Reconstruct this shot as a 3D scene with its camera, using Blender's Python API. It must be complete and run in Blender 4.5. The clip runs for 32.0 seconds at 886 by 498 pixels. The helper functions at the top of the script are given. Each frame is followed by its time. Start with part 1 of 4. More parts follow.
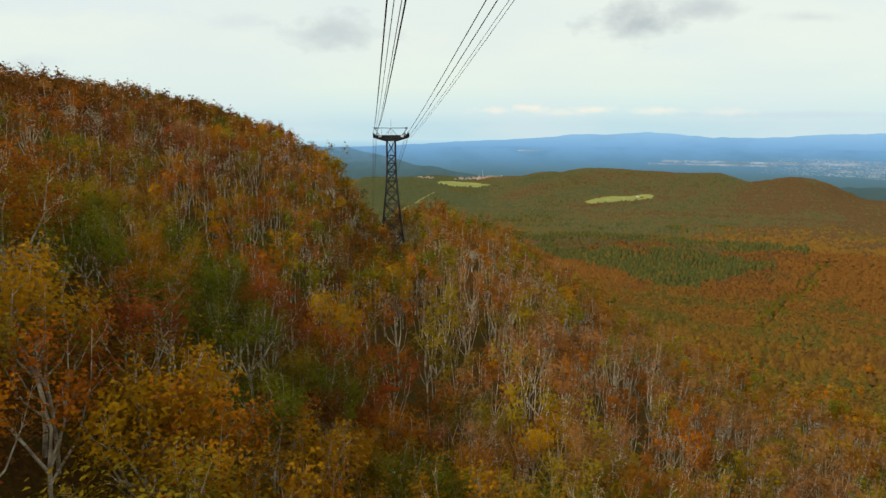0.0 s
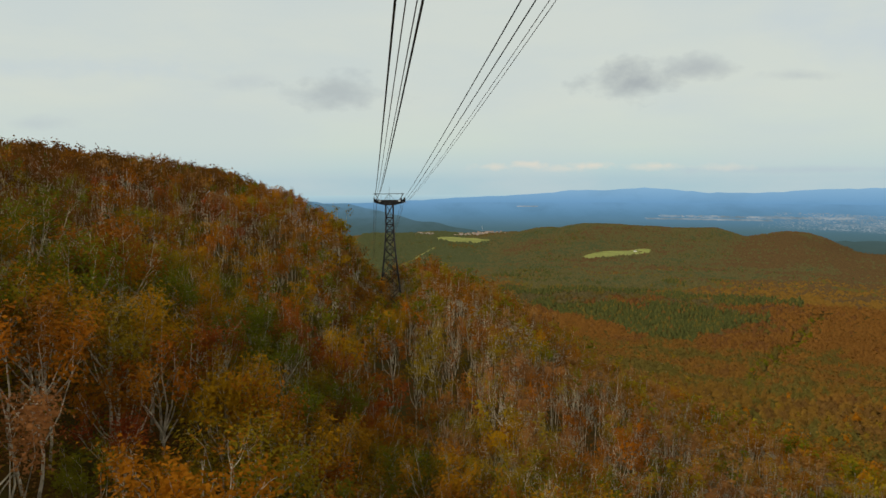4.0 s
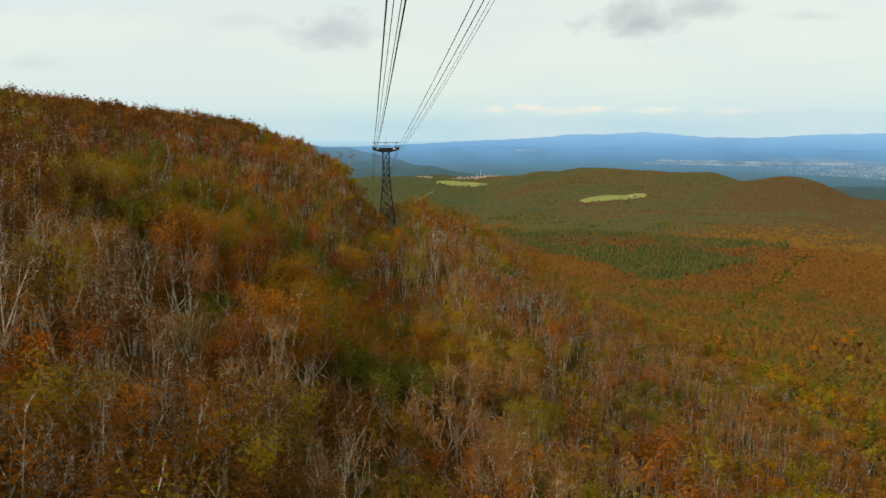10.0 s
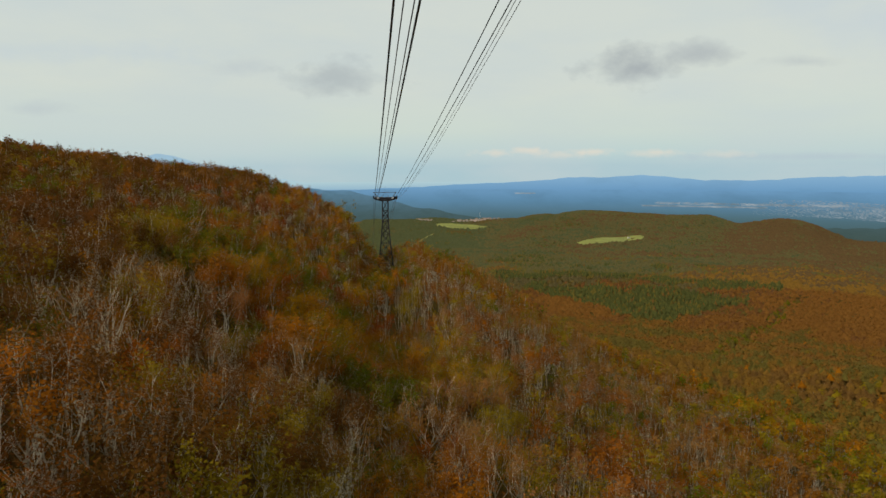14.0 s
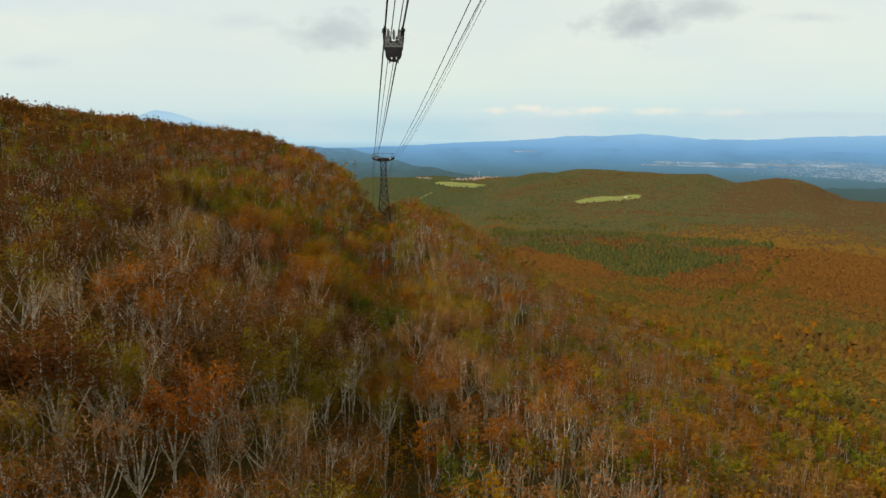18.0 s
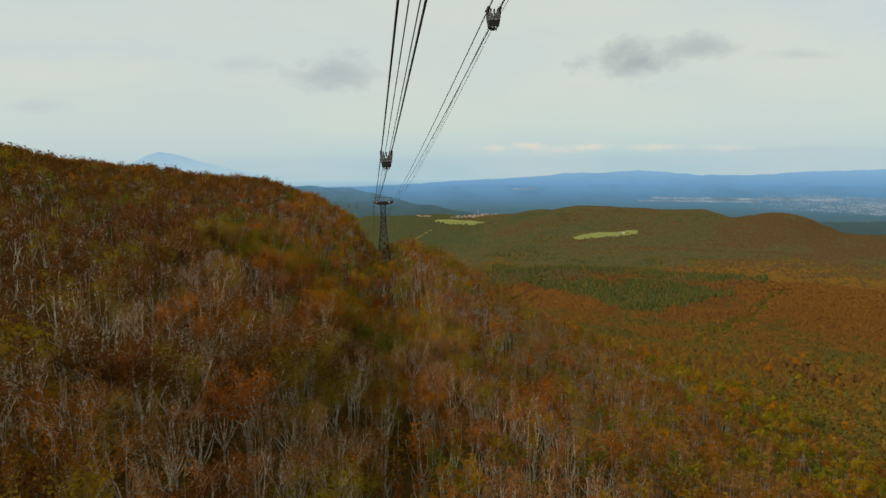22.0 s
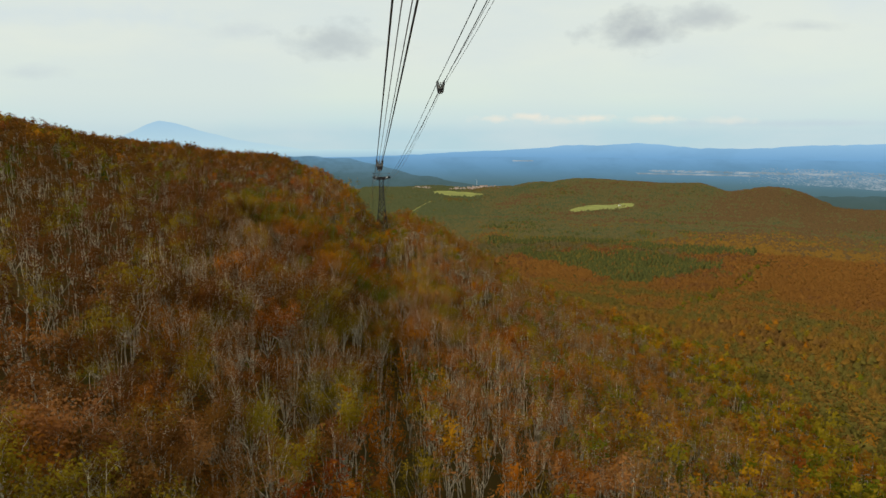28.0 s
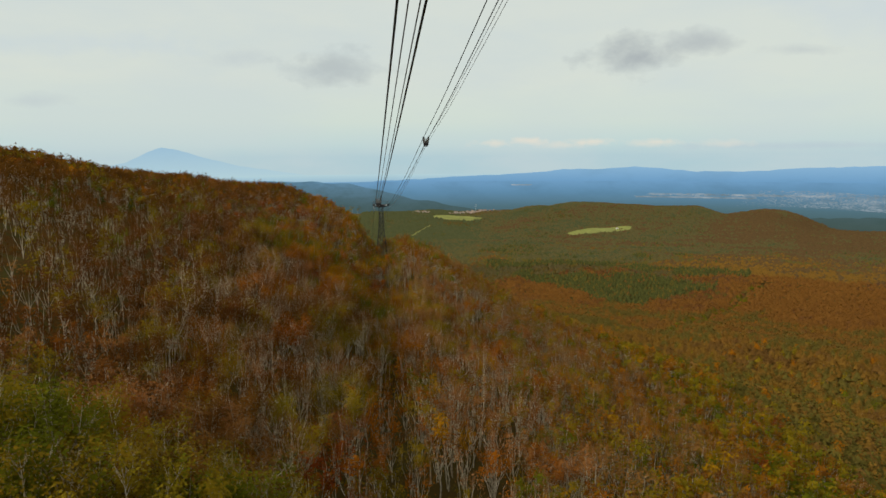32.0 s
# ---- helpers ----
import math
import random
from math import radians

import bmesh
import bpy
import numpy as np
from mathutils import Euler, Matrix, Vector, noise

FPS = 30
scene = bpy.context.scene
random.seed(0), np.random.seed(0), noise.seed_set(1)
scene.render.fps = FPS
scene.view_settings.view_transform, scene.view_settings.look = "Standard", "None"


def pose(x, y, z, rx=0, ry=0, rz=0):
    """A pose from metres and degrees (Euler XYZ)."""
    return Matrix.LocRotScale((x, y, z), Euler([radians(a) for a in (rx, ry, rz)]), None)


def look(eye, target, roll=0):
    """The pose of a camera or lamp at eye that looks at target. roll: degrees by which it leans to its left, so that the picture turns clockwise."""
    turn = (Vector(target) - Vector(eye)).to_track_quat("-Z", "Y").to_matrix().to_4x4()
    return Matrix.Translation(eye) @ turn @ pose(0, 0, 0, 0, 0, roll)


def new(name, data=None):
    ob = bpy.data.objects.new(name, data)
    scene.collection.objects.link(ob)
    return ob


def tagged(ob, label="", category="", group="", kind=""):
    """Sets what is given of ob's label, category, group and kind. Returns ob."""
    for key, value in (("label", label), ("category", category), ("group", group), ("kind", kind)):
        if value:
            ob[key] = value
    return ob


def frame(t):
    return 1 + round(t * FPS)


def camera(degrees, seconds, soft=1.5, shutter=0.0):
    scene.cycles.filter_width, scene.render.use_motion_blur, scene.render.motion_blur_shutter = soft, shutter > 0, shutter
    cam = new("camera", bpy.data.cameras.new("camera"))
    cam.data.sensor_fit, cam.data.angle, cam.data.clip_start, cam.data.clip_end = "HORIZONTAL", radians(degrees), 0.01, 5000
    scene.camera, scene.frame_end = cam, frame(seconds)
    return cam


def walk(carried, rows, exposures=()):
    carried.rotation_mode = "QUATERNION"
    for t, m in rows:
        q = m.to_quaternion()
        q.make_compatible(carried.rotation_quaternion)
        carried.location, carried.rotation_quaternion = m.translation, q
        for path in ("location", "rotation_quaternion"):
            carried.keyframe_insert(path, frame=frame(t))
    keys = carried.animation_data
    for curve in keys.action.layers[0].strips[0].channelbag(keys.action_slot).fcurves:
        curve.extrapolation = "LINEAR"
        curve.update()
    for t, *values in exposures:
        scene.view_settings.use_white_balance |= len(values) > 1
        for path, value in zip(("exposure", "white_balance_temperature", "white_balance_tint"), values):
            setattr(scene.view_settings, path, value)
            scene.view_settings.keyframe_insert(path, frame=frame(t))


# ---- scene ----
cam = camera(67.3, 32.0, soft=1.5)
METRES, EYE, TILT, LEAN, TURN = 190.0, 40.0, -10.7, 0.0, 0.0
ROWS = [
    (0.0, 0.0, 0.0, 0.0, 0.0, 0.0, -0.0),
    (0.5, 0.0014, -0.0133, -0.0012, 0.01, 0.62, 0.08),
    (1.0, 0.0029, -0.0266, -0.0019, 0.02, 1.37, 0.14),
    (1.5, 0.0044, -0.0397, -0.0026, 0.03, 2.2, 0.15),
    (2.0, 0.0059, -0.0532, -0.0033, 0.04, 2.98, 0.18),
    (2.5, 0.0074, -0.067, -0.0038, 0.04, 3.82, 0.21),
    (4.5, 0.0146, -0.1305, -0.0084, 0.08, 4.76, 0.26),
    (5.0, 0.0166, -0.1475, -0.0105, 0.09, 4.0, 0.18),
    (5.5, 0.0184, -0.1652, -0.0126, 0.03, 2.97, 0.09),
    (6.0, 0.0203, -0.1831, -0.0149, 0.03, 1.99, 0.09),
    (6.5, 0.0221, -0.2004, -0.0172, 0.03, 1.21, 0.04),
    (7.0, 0.0243, -0.2186, -0.0191, 0.04, 0.59, -0.06),
    (7.5, 0.026, -0.2355, -0.0213, 0.01, 0.13, -0.14),
    (8.0, 0.0276, -0.2515, -0.0235, 0.01, -0.19, -0.2),
    (8.5, 0.0296, -0.2681, -0.0249, 0.02, -0.5, -0.27),
    (9.0, 0.031, -0.2832, -0.0271, 0.01, -0.57, -0.11),
    (9.5, 0.0325, -0.2979, -0.0285, 0.01, -0.47, -0.04),
    (10.0, 0.034, -0.312, -0.0299, 0.03, -0.05, 0.04),
    (10.5, 0.0355, -0.3259, -0.0309, 0.06, 0.64, 0.15),
    (11.0, 0.037, -0.3395, -0.0317, 0.05, 1.53, 0.23),
    (11.5, 0.0383, -0.353, -0.0321, 0.07, 2.46, 0.31),
    (12.0, 0.0398, -0.367, -0.0325, 0.07, 3.38, 0.38),
    (12.5, 0.0414, -0.3811, -0.0327, 0.08, 3.97, 0.44),
    (13.0, 0.0431, -0.3963, -0.0331, 0.1, 4.07, 0.42),
    (13.5, 0.0449, -0.412, -0.0337, 0.08, 3.87, 0.29),
    (14.0, 0.0467, -0.4279, -0.0346, 0.07, 3.57, 0.15),
    (14.5, 0.0485, -0.4443, -0.0353, 0.05, 3.21, -0.01),
    (16.5, 0.056, -0.5131, -0.0427, 0.03, 1.74, 0.07),
    (17.0, 0.0579, -0.5302, -0.0442, 0.03, 1.13, -0.01),
    (17.5, 0.0597, -0.5468, -0.046, 0.04, 0.5, -0.07),
    (18.0, 0.0615, -0.5631, -0.0473, 0.03, 0.0, -0.1),
    (18.5, 0.0629, -0.5787, -0.0486, 0.02, -0.18, -0.07),
    (19.0, 0.0647, -0.594, -0.0489, 0.02, -0.11, -0.04),
    (19.5, 0.0661, -0.6089, -0.0494, 0.03, 0.16, -0.02),
    (20.0, 0.0676, -0.6233, -0.0498, 0.03, 0.52, 0.02),
    (20.5, 0.0689, -0.6373, -0.0503, 0.03, 1.01, 0.1),
    (21.0, 0.0702, -0.651, -0.0506, 0.05, 1.7, 0.18),
    (21.5, 0.0718, -0.6652, -0.0505, 0.07, 2.46, 0.34),
    (22.0, 0.0732, -0.6793, -0.0506, 0.09, 3.2, 0.49),
    (22.5, 0.0748, -0.694, -0.0506, 0.09, 3.73, 0.56),
    (23.0, 0.0764, -0.7091, -0.0508, 0.09, 3.88, 0.55),
    (23.5, 0.0781, -0.7249, -0.0514, 0.09, 3.75, 0.43),
    (24.0, 0.0799, -0.741, -0.0523, 0.07, 3.5, 0.32),
    (24.5, 0.0817, -0.7575, -0.053, 0.06, 3.13, 0.18),
    (25.0, 0.0838, -0.7746, -0.0543, 0.06, 2.66, 0.12),
    (25.5, 0.0858, -0.7919, -0.0556, 0.04, 1.99, 0.09),
    (26.0, 0.0874, -0.8085, -0.0577, 0.02, 1.26, 0.05),
    (26.5, 0.0894, -0.8255, -0.0593, 0.04, 0.64, 0.02),
    (28.5, 0.0964, -0.8885, -0.0634, 0.03, 0.82, 0.03),
    (29.0, 0.0982, -0.9037, -0.0643, 0.05, 1.05, 0.08),
    (29.5, 0.0997, -0.9184, -0.0653, 0.05, 1.21, 0.11),
    (30.0, 0.101, -0.9329, -0.0661, 0.06, 1.4, 0.15),
    (30.5, 0.1025, -0.9475, -0.067, 0.05, 1.72, 0.18),
    (31.0, 0.1038, -0.9611, -0.0674, 0.07, 2.03, 0.25),
    (31.5, 0.1055, -0.9761, -0.0678, 0.1, 2.44, 0.32),
    (32.0, 0.1071, -0.9912, -0.0678, 0.07, 2.77, 0.4),
]
# the clip's camera darkens its picture as it tilts up into the sky
EXPOSURES = [(r[0], float(np.interp(r[5], [-0.6, 0.0, 1.0, 2.0, 3.0, 4.0], [0.20, 0.18, 0.10, -0.01, -0.08, -0.13])) + 0.09 * max(0.0, 1 - r[0] / 5) + 0.05 * max(0.0, 1 - abs(r[0] - 10) / 4) - 0.05 * max(0.0, 1 - abs(r[0] - 24.5) / 4)) for r in ROWS[::2]]
walk(cam, [(t, pose(0, 0, EYE, TILT, LEAN, TURN) @ pose(METRES * x, METRES * y, METRES * z, 90 + pitch, roll, yaw)) for t, x, y, z, yaw, pitch, roll in ROWS], EXPOSURES)


# ---- node helpers ----
def nodes_of(tree):
    tree.nodes.clear()

    def add(kind, links=None, **values):
        n = tree.nodes.new(kind)
        for key, value in values.items():
            if key.startswith("in_"):
                n.inputs[int(key[3:])].default_value = value
            else:
                setattr(n, key, value)
        for key, out in (links or {}).items():
            tree.links.new(out, n.inputs[key])
        return n
    return add


def ramp(add, fac, stops):
    r = add("ShaderNodeValToRGB", {0: fac})
    el = r.color_ramp.elements
    while len(el) < len(stops):
        el.new(0.5)
    for e, (p, c) in zip(el, stops):
        e.position, e.color = p, (*c, 1) if len(c) == 3 else c
    return r.outputs[0]


def mix(add, fac, a, b, blend="MIX"):
    m = add("ShaderNodeMix", data_type="RGBA", blend_type=blend, clamp_factor=True)
    t = m.id_data
    for sock, v in ((m.inputs[0], fac), (m.inputs[6], a), (m.inputs[7], b)):
        if isinstance(v, (int, float)):
            sock.default_value = v
        elif isinstance(v, tuple):
            sock.default_value = (*v, 1)
        else:
            t.links.new(v, sock)
    return m.outputs[2]


def maths(add, op, a, b=0.0, clamp=False):
    m = add("ShaderNodeMath", operation=op, use_clamp=clamp)
    for sock, v in zip(m.inputs, (a, b)):
        if isinstance(v, (int, float)):
            sock.default_value = v
        else:
            m.id_data.links.new(v, sock)
    return m.outputs[0]


# ---- world: thin high overcast over a pale blue sky, a few grey clouds ----
SUN_EL, SUN_AZ = 36.0, 250.0
world = bpy.data.worlds.new("sky")
scene.world = world
world.use_nodes = True
add = nodes_of(world.node_tree)
sky = add("ShaderNodeTexSky", sky_type="NISHITA", sun_disc=False, sun_elevation=radians(SUN_EL), sun_rotation=radians(SUN_AZ))
way = add("ShaderNodeTexCoord").outputs["Generated"]
xyz = add("ShaderNodeSeparateXYZ", {0: way}).outputs
rise = xyz[2]
flat = add("ShaderNodeVectorMath", {0: way}, operation="MULTIPLY", in_1=(1.0, 1.0, 3.5)).outputs[0]
veil = add("ShaderNodeTexNoise", {"Vector": flat}, in_2=2.8, in_3=6.0, in_4=0.58).outputs[0]
deck = ramp(add, rise, [(0.0, (0.46, 0.64, 0.70)), (0.018, (0.555, 0.71, 0.71)), (0.05, (0.66, 0.755, 0.69)), (0.11, (0.71, 0.765, 0.695)), (0.6, (0.70, 0.75, 0.73))])
thin = ramp(add, veil, [(0.40, (0, 0, 0)), (0.62, (1, 1, 1))])
deck = mix(add, maths(add, "MULTIPLY", thin, 0.5), deck, (0.61, 0.70, 0.715))


def cloud(base, az, el, wide, tall, colour, strength, seed, grain=16.0):
    """A cloud round a bearing: an oval patch broken up by noise."""
    a = maths(add, "DIVIDE", xyz[0], maths(add, "MAXIMUM", xyz[1], 0.05))
    e = maths(add, "DIVIDE", xyz[2], maths(add, "MAXIMUM", xyz[1], 0.05))
    puffs = add("ShaderNodeTexNoise", {"Vector": add("ShaderNodeVectorMath", {0: way}, operation="MULTIPLY_ADD", in_1=(1, 1, 1.6), in_2=(seed, 0, 0)).outputs[0]}, in_2=grain, in_3=5.0, in_4=0.56).outputs[0]
    dx = maths(add, "DIVIDE", maths(add, "SUBTRACT", a, az), wide)
    dy = maths(add, "DIVIDE", maths(add, "SUBTRACT", e, el), tall)
    d = maths(add, "SQRT", maths(add, "ADD", maths(add, "MULTIPLY", dx, dx), maths(add, "MULTIPLY", dy, dy)))
    d = maths(add, "ADD", maths(add, "MULTIPLY", maths(add, "SUBTRACT", puffs, 0.5), 2.3), maths(add, "SUBTRACT", 1.0, d))
    ahead = maths(add, "GREATER_THAN", xyz[1], 0.06)
    k = maths(add, "MULTIPLY", maths(add, "MULTIPLY", maths(add, "SMOOTH_MIN", maths(add, "MAXIMUM", d, 0.0), 1.0), strength), ahead, True)
    return mix(add, k, base, colour)


deck = cloud(deck, -0.155, 0.128, 0.095, 0.030, (0.46, 0.51, 0.52), 0.75, 1.3, 22.0)
deck = cloud(deck, -0.30, 0.145, 0.070, 0.016, (0.54, 0.60, 0.63), 0.45, 2.6)
deck = cloud(deck, 0.72, 0.20, 0.26, 0.07, (0.56, 0.66, 0.76), 0.6, 3.3, 6.0)
deck = cloud(deck, 0.272, 0.142, 0.095, 0.034, (0.43, 0.47, 0.48), 1.0, 4.1, 18.0)
deck = cloud(deck, 0.365, 0.160, 0.07, 0.024, (0.46, 0.50, 0.51), 0.8, 4.6, 18.0)
deck = cloud(deck, 0.53, 0.150, 0.07, 0.011, (0.52, 0.57, 0.58), 0.6, 5.5)
deck = cloud(deck, -0.60, 0.085, 0.06, 0.014, (0.52, 0.59, 0.63), 0.5, 7.7)
deck = cloud(deck, -0.50, 0.165, 0.22, 0.022, (0.55, 0.66, 0.76), 0.4, 8.4)
deck = cloud(deck, 0.56, 0.012, 0.30, 0.007, (0.50, 0.60, 0.68), 0.55, 6.1)
for puff, wide, up, k in ((0.075, 0.040, 0.019, 0.40), (0.128, 0.030, 0.0225, 0.5), (0.17, 0.06, 0.0155, 0.30), (0.222, 0.045, 0.020, 0.5), (0.30, 0.05, 0.0165, 0.3), (0.325, 0.030, 0.0195, 0.4), (0.42, 0.06, 0.016, 0.25)):
    deck = cloud(deck, puff, up, wide, 0.0062, (0.88, 0.79, 0.66), 1.35 * k, 9.2 + 7 * puff, 48.0)
clear = mix(add, 1.0, sky.outputs[0], (0.1, 0.1, 0.1), "MULTIPLY")
both = mix(add, 0.94, clear, deck)
add("ShaderNodeOutputWorld", {0: add("ShaderNodeBackground", {0: both}, in_1=1.0).outputs[0]})

sun = new("sun", bpy.data.lights.new("sun", "SUN"))
sun.data.energy, sun.data.angle, sun.data.color = 2.9, radians(13), (1.0, 0.93, 0.82)
sun.matrix_world = look((0, 0, 300), (-math.sin(radians(SUN_AZ)) * math.cos(radians(SUN_EL)) + 0.0, -math.cos(radians(SUN_AZ)) * math.cos(radians(SUN_EL)), 300 - math.sin(radians(SUN_EL))))


# ---- materials ----
def material(name):
    m = bpy.data.materials.new(name)
    m.use_nodes = True
    return m, nodes_of(m.node_tree)


def surface(add, colour, rough=0.9, bump=None, metal=0.0, strength=0.4):
    b = add("ShaderNodeBsdfPrincipled")
    t = b.id_data
    if isinstance(colour, tuple):
        b.inputs["Base Color"].default_value = (*colour, 1)
    else:
        t.links.new(colour, b.inputs["Base Color"])
    b.inputs["Roughness"].default_value, b.inputs["Metallic"].default_value = rough, metal
    b.inputs["Specular IOR Level"].default_value = 0.25
    if bump is not None:
        t.links.new(add("ShaderNodeBump", {"Height": bump}, in_0=strength).outputs[0], b.inputs["Normal"])
    return b


def leaf_material(name, dark, light, accent, even=0.82, through_light=0.42):
    m, add = material(name)
    isle = add("ShaderNodeNewGeometry").outputs["Random Per Island"]
    own = add("ShaderNodeObjectInfo").outputs["Random"]
    spot = add("ShaderNodeTexNoise", {"Vector": add("ShaderNodeNewGeometry").outputs["Position"]}, in_2=0.24, in_3=2.0).outputs[0]
    c = mix(add, even, ramp(add, isle, [(0.0, dark), (0.6, light), (1.0, accent)]), light)
    c = mix(add, ramp(add, spot, [(0.36, (0, 0, 0)), (0.64, (1, 1, 1))]), mix(add, 0.5, c, dark), mix(add, 0.8, c, accent))
    hsv = add("ShaderNodeHueSaturation", {0: maths(add, "ADD", maths(add, "MULTIPLY", own, 0.02), 0.49), 4: c})
    b = surface(add, hsv.outputs[0], 0.9)
    b.inputs["Specular IOR Level"].default_value = 0.04
    thin = add("ShaderNodeBsdfTranslucent", {0: hsv.outputs[0]})
    add("ShaderNodeOutputMaterial", {0: add("ShaderNodeMixShader", {1: b.outputs[0], 2: thin.outputs[0]}, in_0=through_light).outputs[0]})
    return m


LEAVES = [
    leaf_material("rust_leaves", (0.135, 0.043, 0.004), (0.245, 0.078, 0.006), (0.31, 0.106, 0.010)),
    leaf_material("orange_leaves", (0.20, 0.062, 0.003), (0.34, 0.106, 0.004), (0.42, 0.145, 0.008)),
    leaf_material("olive_leaves", (0.125, 0.084, 0.004), (0.225, 0.148, 0.007), (0.295, 0.19, 0.010)),
    leaf_material("gold_leaves", (0.21, 0.100, 0.003), (0.335, 0.155, 0.004), (0.42, 0.205, 0.006)),
    leaf_material("green_leaves", (0.062, 0.068, 0.003), (0.118, 0.120, 0.005), (0.16, 0.148, 0.007)),
    leaf_material("red_leaves", (0.17, 0.034, 0.006), (0.27, 0.060, 0.010), (0.33, 0.085, 0.014)),
    leaf_material("brown_leaves", (0.180, 0.075, 0.019), (0.275, 0.118, 0.031), (0.35, 0.155, 0.042)),
    leaf_material("conifer_needles", (0.040, 0.056, 0.005), (0.070, 0.092, 0.010), (0.095, 0.11, 0.014)),
]
# woods far off: leaves, bare twigs and litter together, greyed in colour for haze
LEAVES += [
    leaf_material("russet_woods", (0.112, 0.051, 0.013), (0.147, 0.067, 0.016), (0.172, 0.081, 0.019), 0.3, 0.2),
    leaf_material("amber_woods", (0.142, 0.067, 0.011), (0.186, 0.088, 0.014), (0.215, 0.104, 0.017), 0.3, 0.2),
    leaf_material("hazy_olive_woods", (0.080, 0.065, 0.023), (0.106, 0.086, 0.030), (0.123, 0.098, 0.035), 0.2, 0.2),
    leaf_material("hazy_green_woods", (0.060, 0.064, 0.024), (0.080, 0.084, 0.031), (0.094, 0.096, 0.036), 0.2, 0.2),
]
# rust leaves darkened: the left slope's shade is put into the colour
LEAVES.append(leaf_material("shade_rust_leaves", (0.076, 0.028, 0.005), (0.130, 0.048, 0.008), (0.175, 0.066, 0.011)))
LEAVES.append(leaf_material("far_conifers", (0.050, 0.051, 0.013), (0.072, 0.072, 0.018), (0.090, 0.088, 0.022), 0.4, 0.2))
LEAVES.append(leaf_material("bronze_woods", (0.092, 0.068, 0.013), (0.118, 0.086, 0.016), (0.138, 0.100, 0.019), 0.3, 0.2))
# russet once more, with haze greyed into its colour for the far hills
LEAVES.append(leaf_material("hazy_russet_woods", (0.086, 0.048, 0.019), (0.112, 0.062, 0.024), (0.13, 0.072, 0.028), 0.2, 0.2))
COLOUR_WORDS = ["rust-brown", "orange", "olive", "golden yellow", "green", "deep red", "faded pinkish brown", "dark green", "russet", "amber", "olive", "grey-green", "shade-darkened rust"]


def bark_material():
    m, add = material("birch_bark")
    pos = add("ShaderNodeNewGeometry").outputs["Position"]
    n = add("ShaderNodeTexNoise", {"Vector": pos}, in_2=1.3, in_3=4.0).outputs[0]
    n2 = add("ShaderNodeTexNoise", {"Vector": add("ShaderNodeVectorMath", {0: pos}, operation="MULTIPLY", in_1=(3, 3, 14)).outputs[0]}, in_2=1.0, in_3=3.0).outputs[0]
    c = ramp(add, n, [(0.3, (0.19, 0.15, 0.102)), (0.46, (0.44, 0.365, 0.25)), (0.66, (0.71, 0.61, 0.445))])
    c = mix(add, ramp(add, n2, [(0.58, (0, 0, 0)), (0.7, (1, 1, 1))]), c, (0.12, 0.09, 0.07))
    add("ShaderNodeOutputMaterial", {0: surface(add, c, 0.8, n2).outputs[0]})
    return m


BARK = bark_material()


def soil_material():
    m, add = material("forest_floor")
    pos = add("ShaderNodeNewGeometry").outputs["Position"]
    n = add("ShaderNodeTexNoise", {"Vector": pos}, in_2=0.25, in_3=6.0).outputs[0]
    n2 = add("ShaderNodeTexNoise", {"Vector": pos}, in_2=2.5, in_3=5.0, in_4=0.65).outputs[0]
    n3 = add("ShaderNodeTexNoise", {"Vector": pos}, in_2=0.012, in_3=4.0).outputs[0]
    c = ramp(add, n2, [(0.3, (0.040, 0.022, 0.007)), (0.5, (0.085, 0.042, 0.010)), (0.72, (0.15, 0.072, 0.016))])
    c = mix(add, ramp(add, n, [(0.45, (0, 0, 0)), (0.65, (1, 1, 1))]), c, (0.060, 0.052, 0.012))
    c = mix(add, ramp(add, n3, [(0.42, (0, 0, 0)), (0.6, (0.7, 0.7, 0.7))]), c, (0.050, 0.036, 0.008))
    high = add("ShaderNodeSeparateXYZ", {0: pos}).outputs[2]
    scrub = mix(add, n, (0.115, 0.058, 0.011), (0.080, 0.066, 0.015))
    c = mix(add, add("ShaderNodeMapRange", {0: high}, in_1=-75.0, in_2=-115.0).outputs[0], c, scrub)
    b = surface(add, c, 0.95, n2, strength=0.8)
    b.inputs["Specular IOR Level"].default_value = 0.03
    add("ShaderNodeOutputMaterial", {0: b.outputs[0]})
    return m


SOIL = soil_material()


def plain_material(name, low, high, scale=2.0, rough=0.6, metal=0.0, detail=4.0):
    m, add = material(name)
    pos = add("ShaderNodeNewGeometry").outputs["Position"]
    n = add("ShaderNodeTexNoise", {"Vector": pos}, in_2=scale, in_3=detail, in_4=0.6).outputs[0]
    n2 = add("ShaderNodeTexNoise", {"Vector": pos}, in_2=scale * 9, in_3=3.0).outputs[0]
    c = mix(add, maths(add, "MULTIPLY", n2, 0.35), ramp(add, n, [(0.35, low), (0.65, high)]), low)
    add("ShaderNodeOutputMaterial", {0: surface(add, c, rough, n2, metal, 0.15).outputs[0]})
    return m


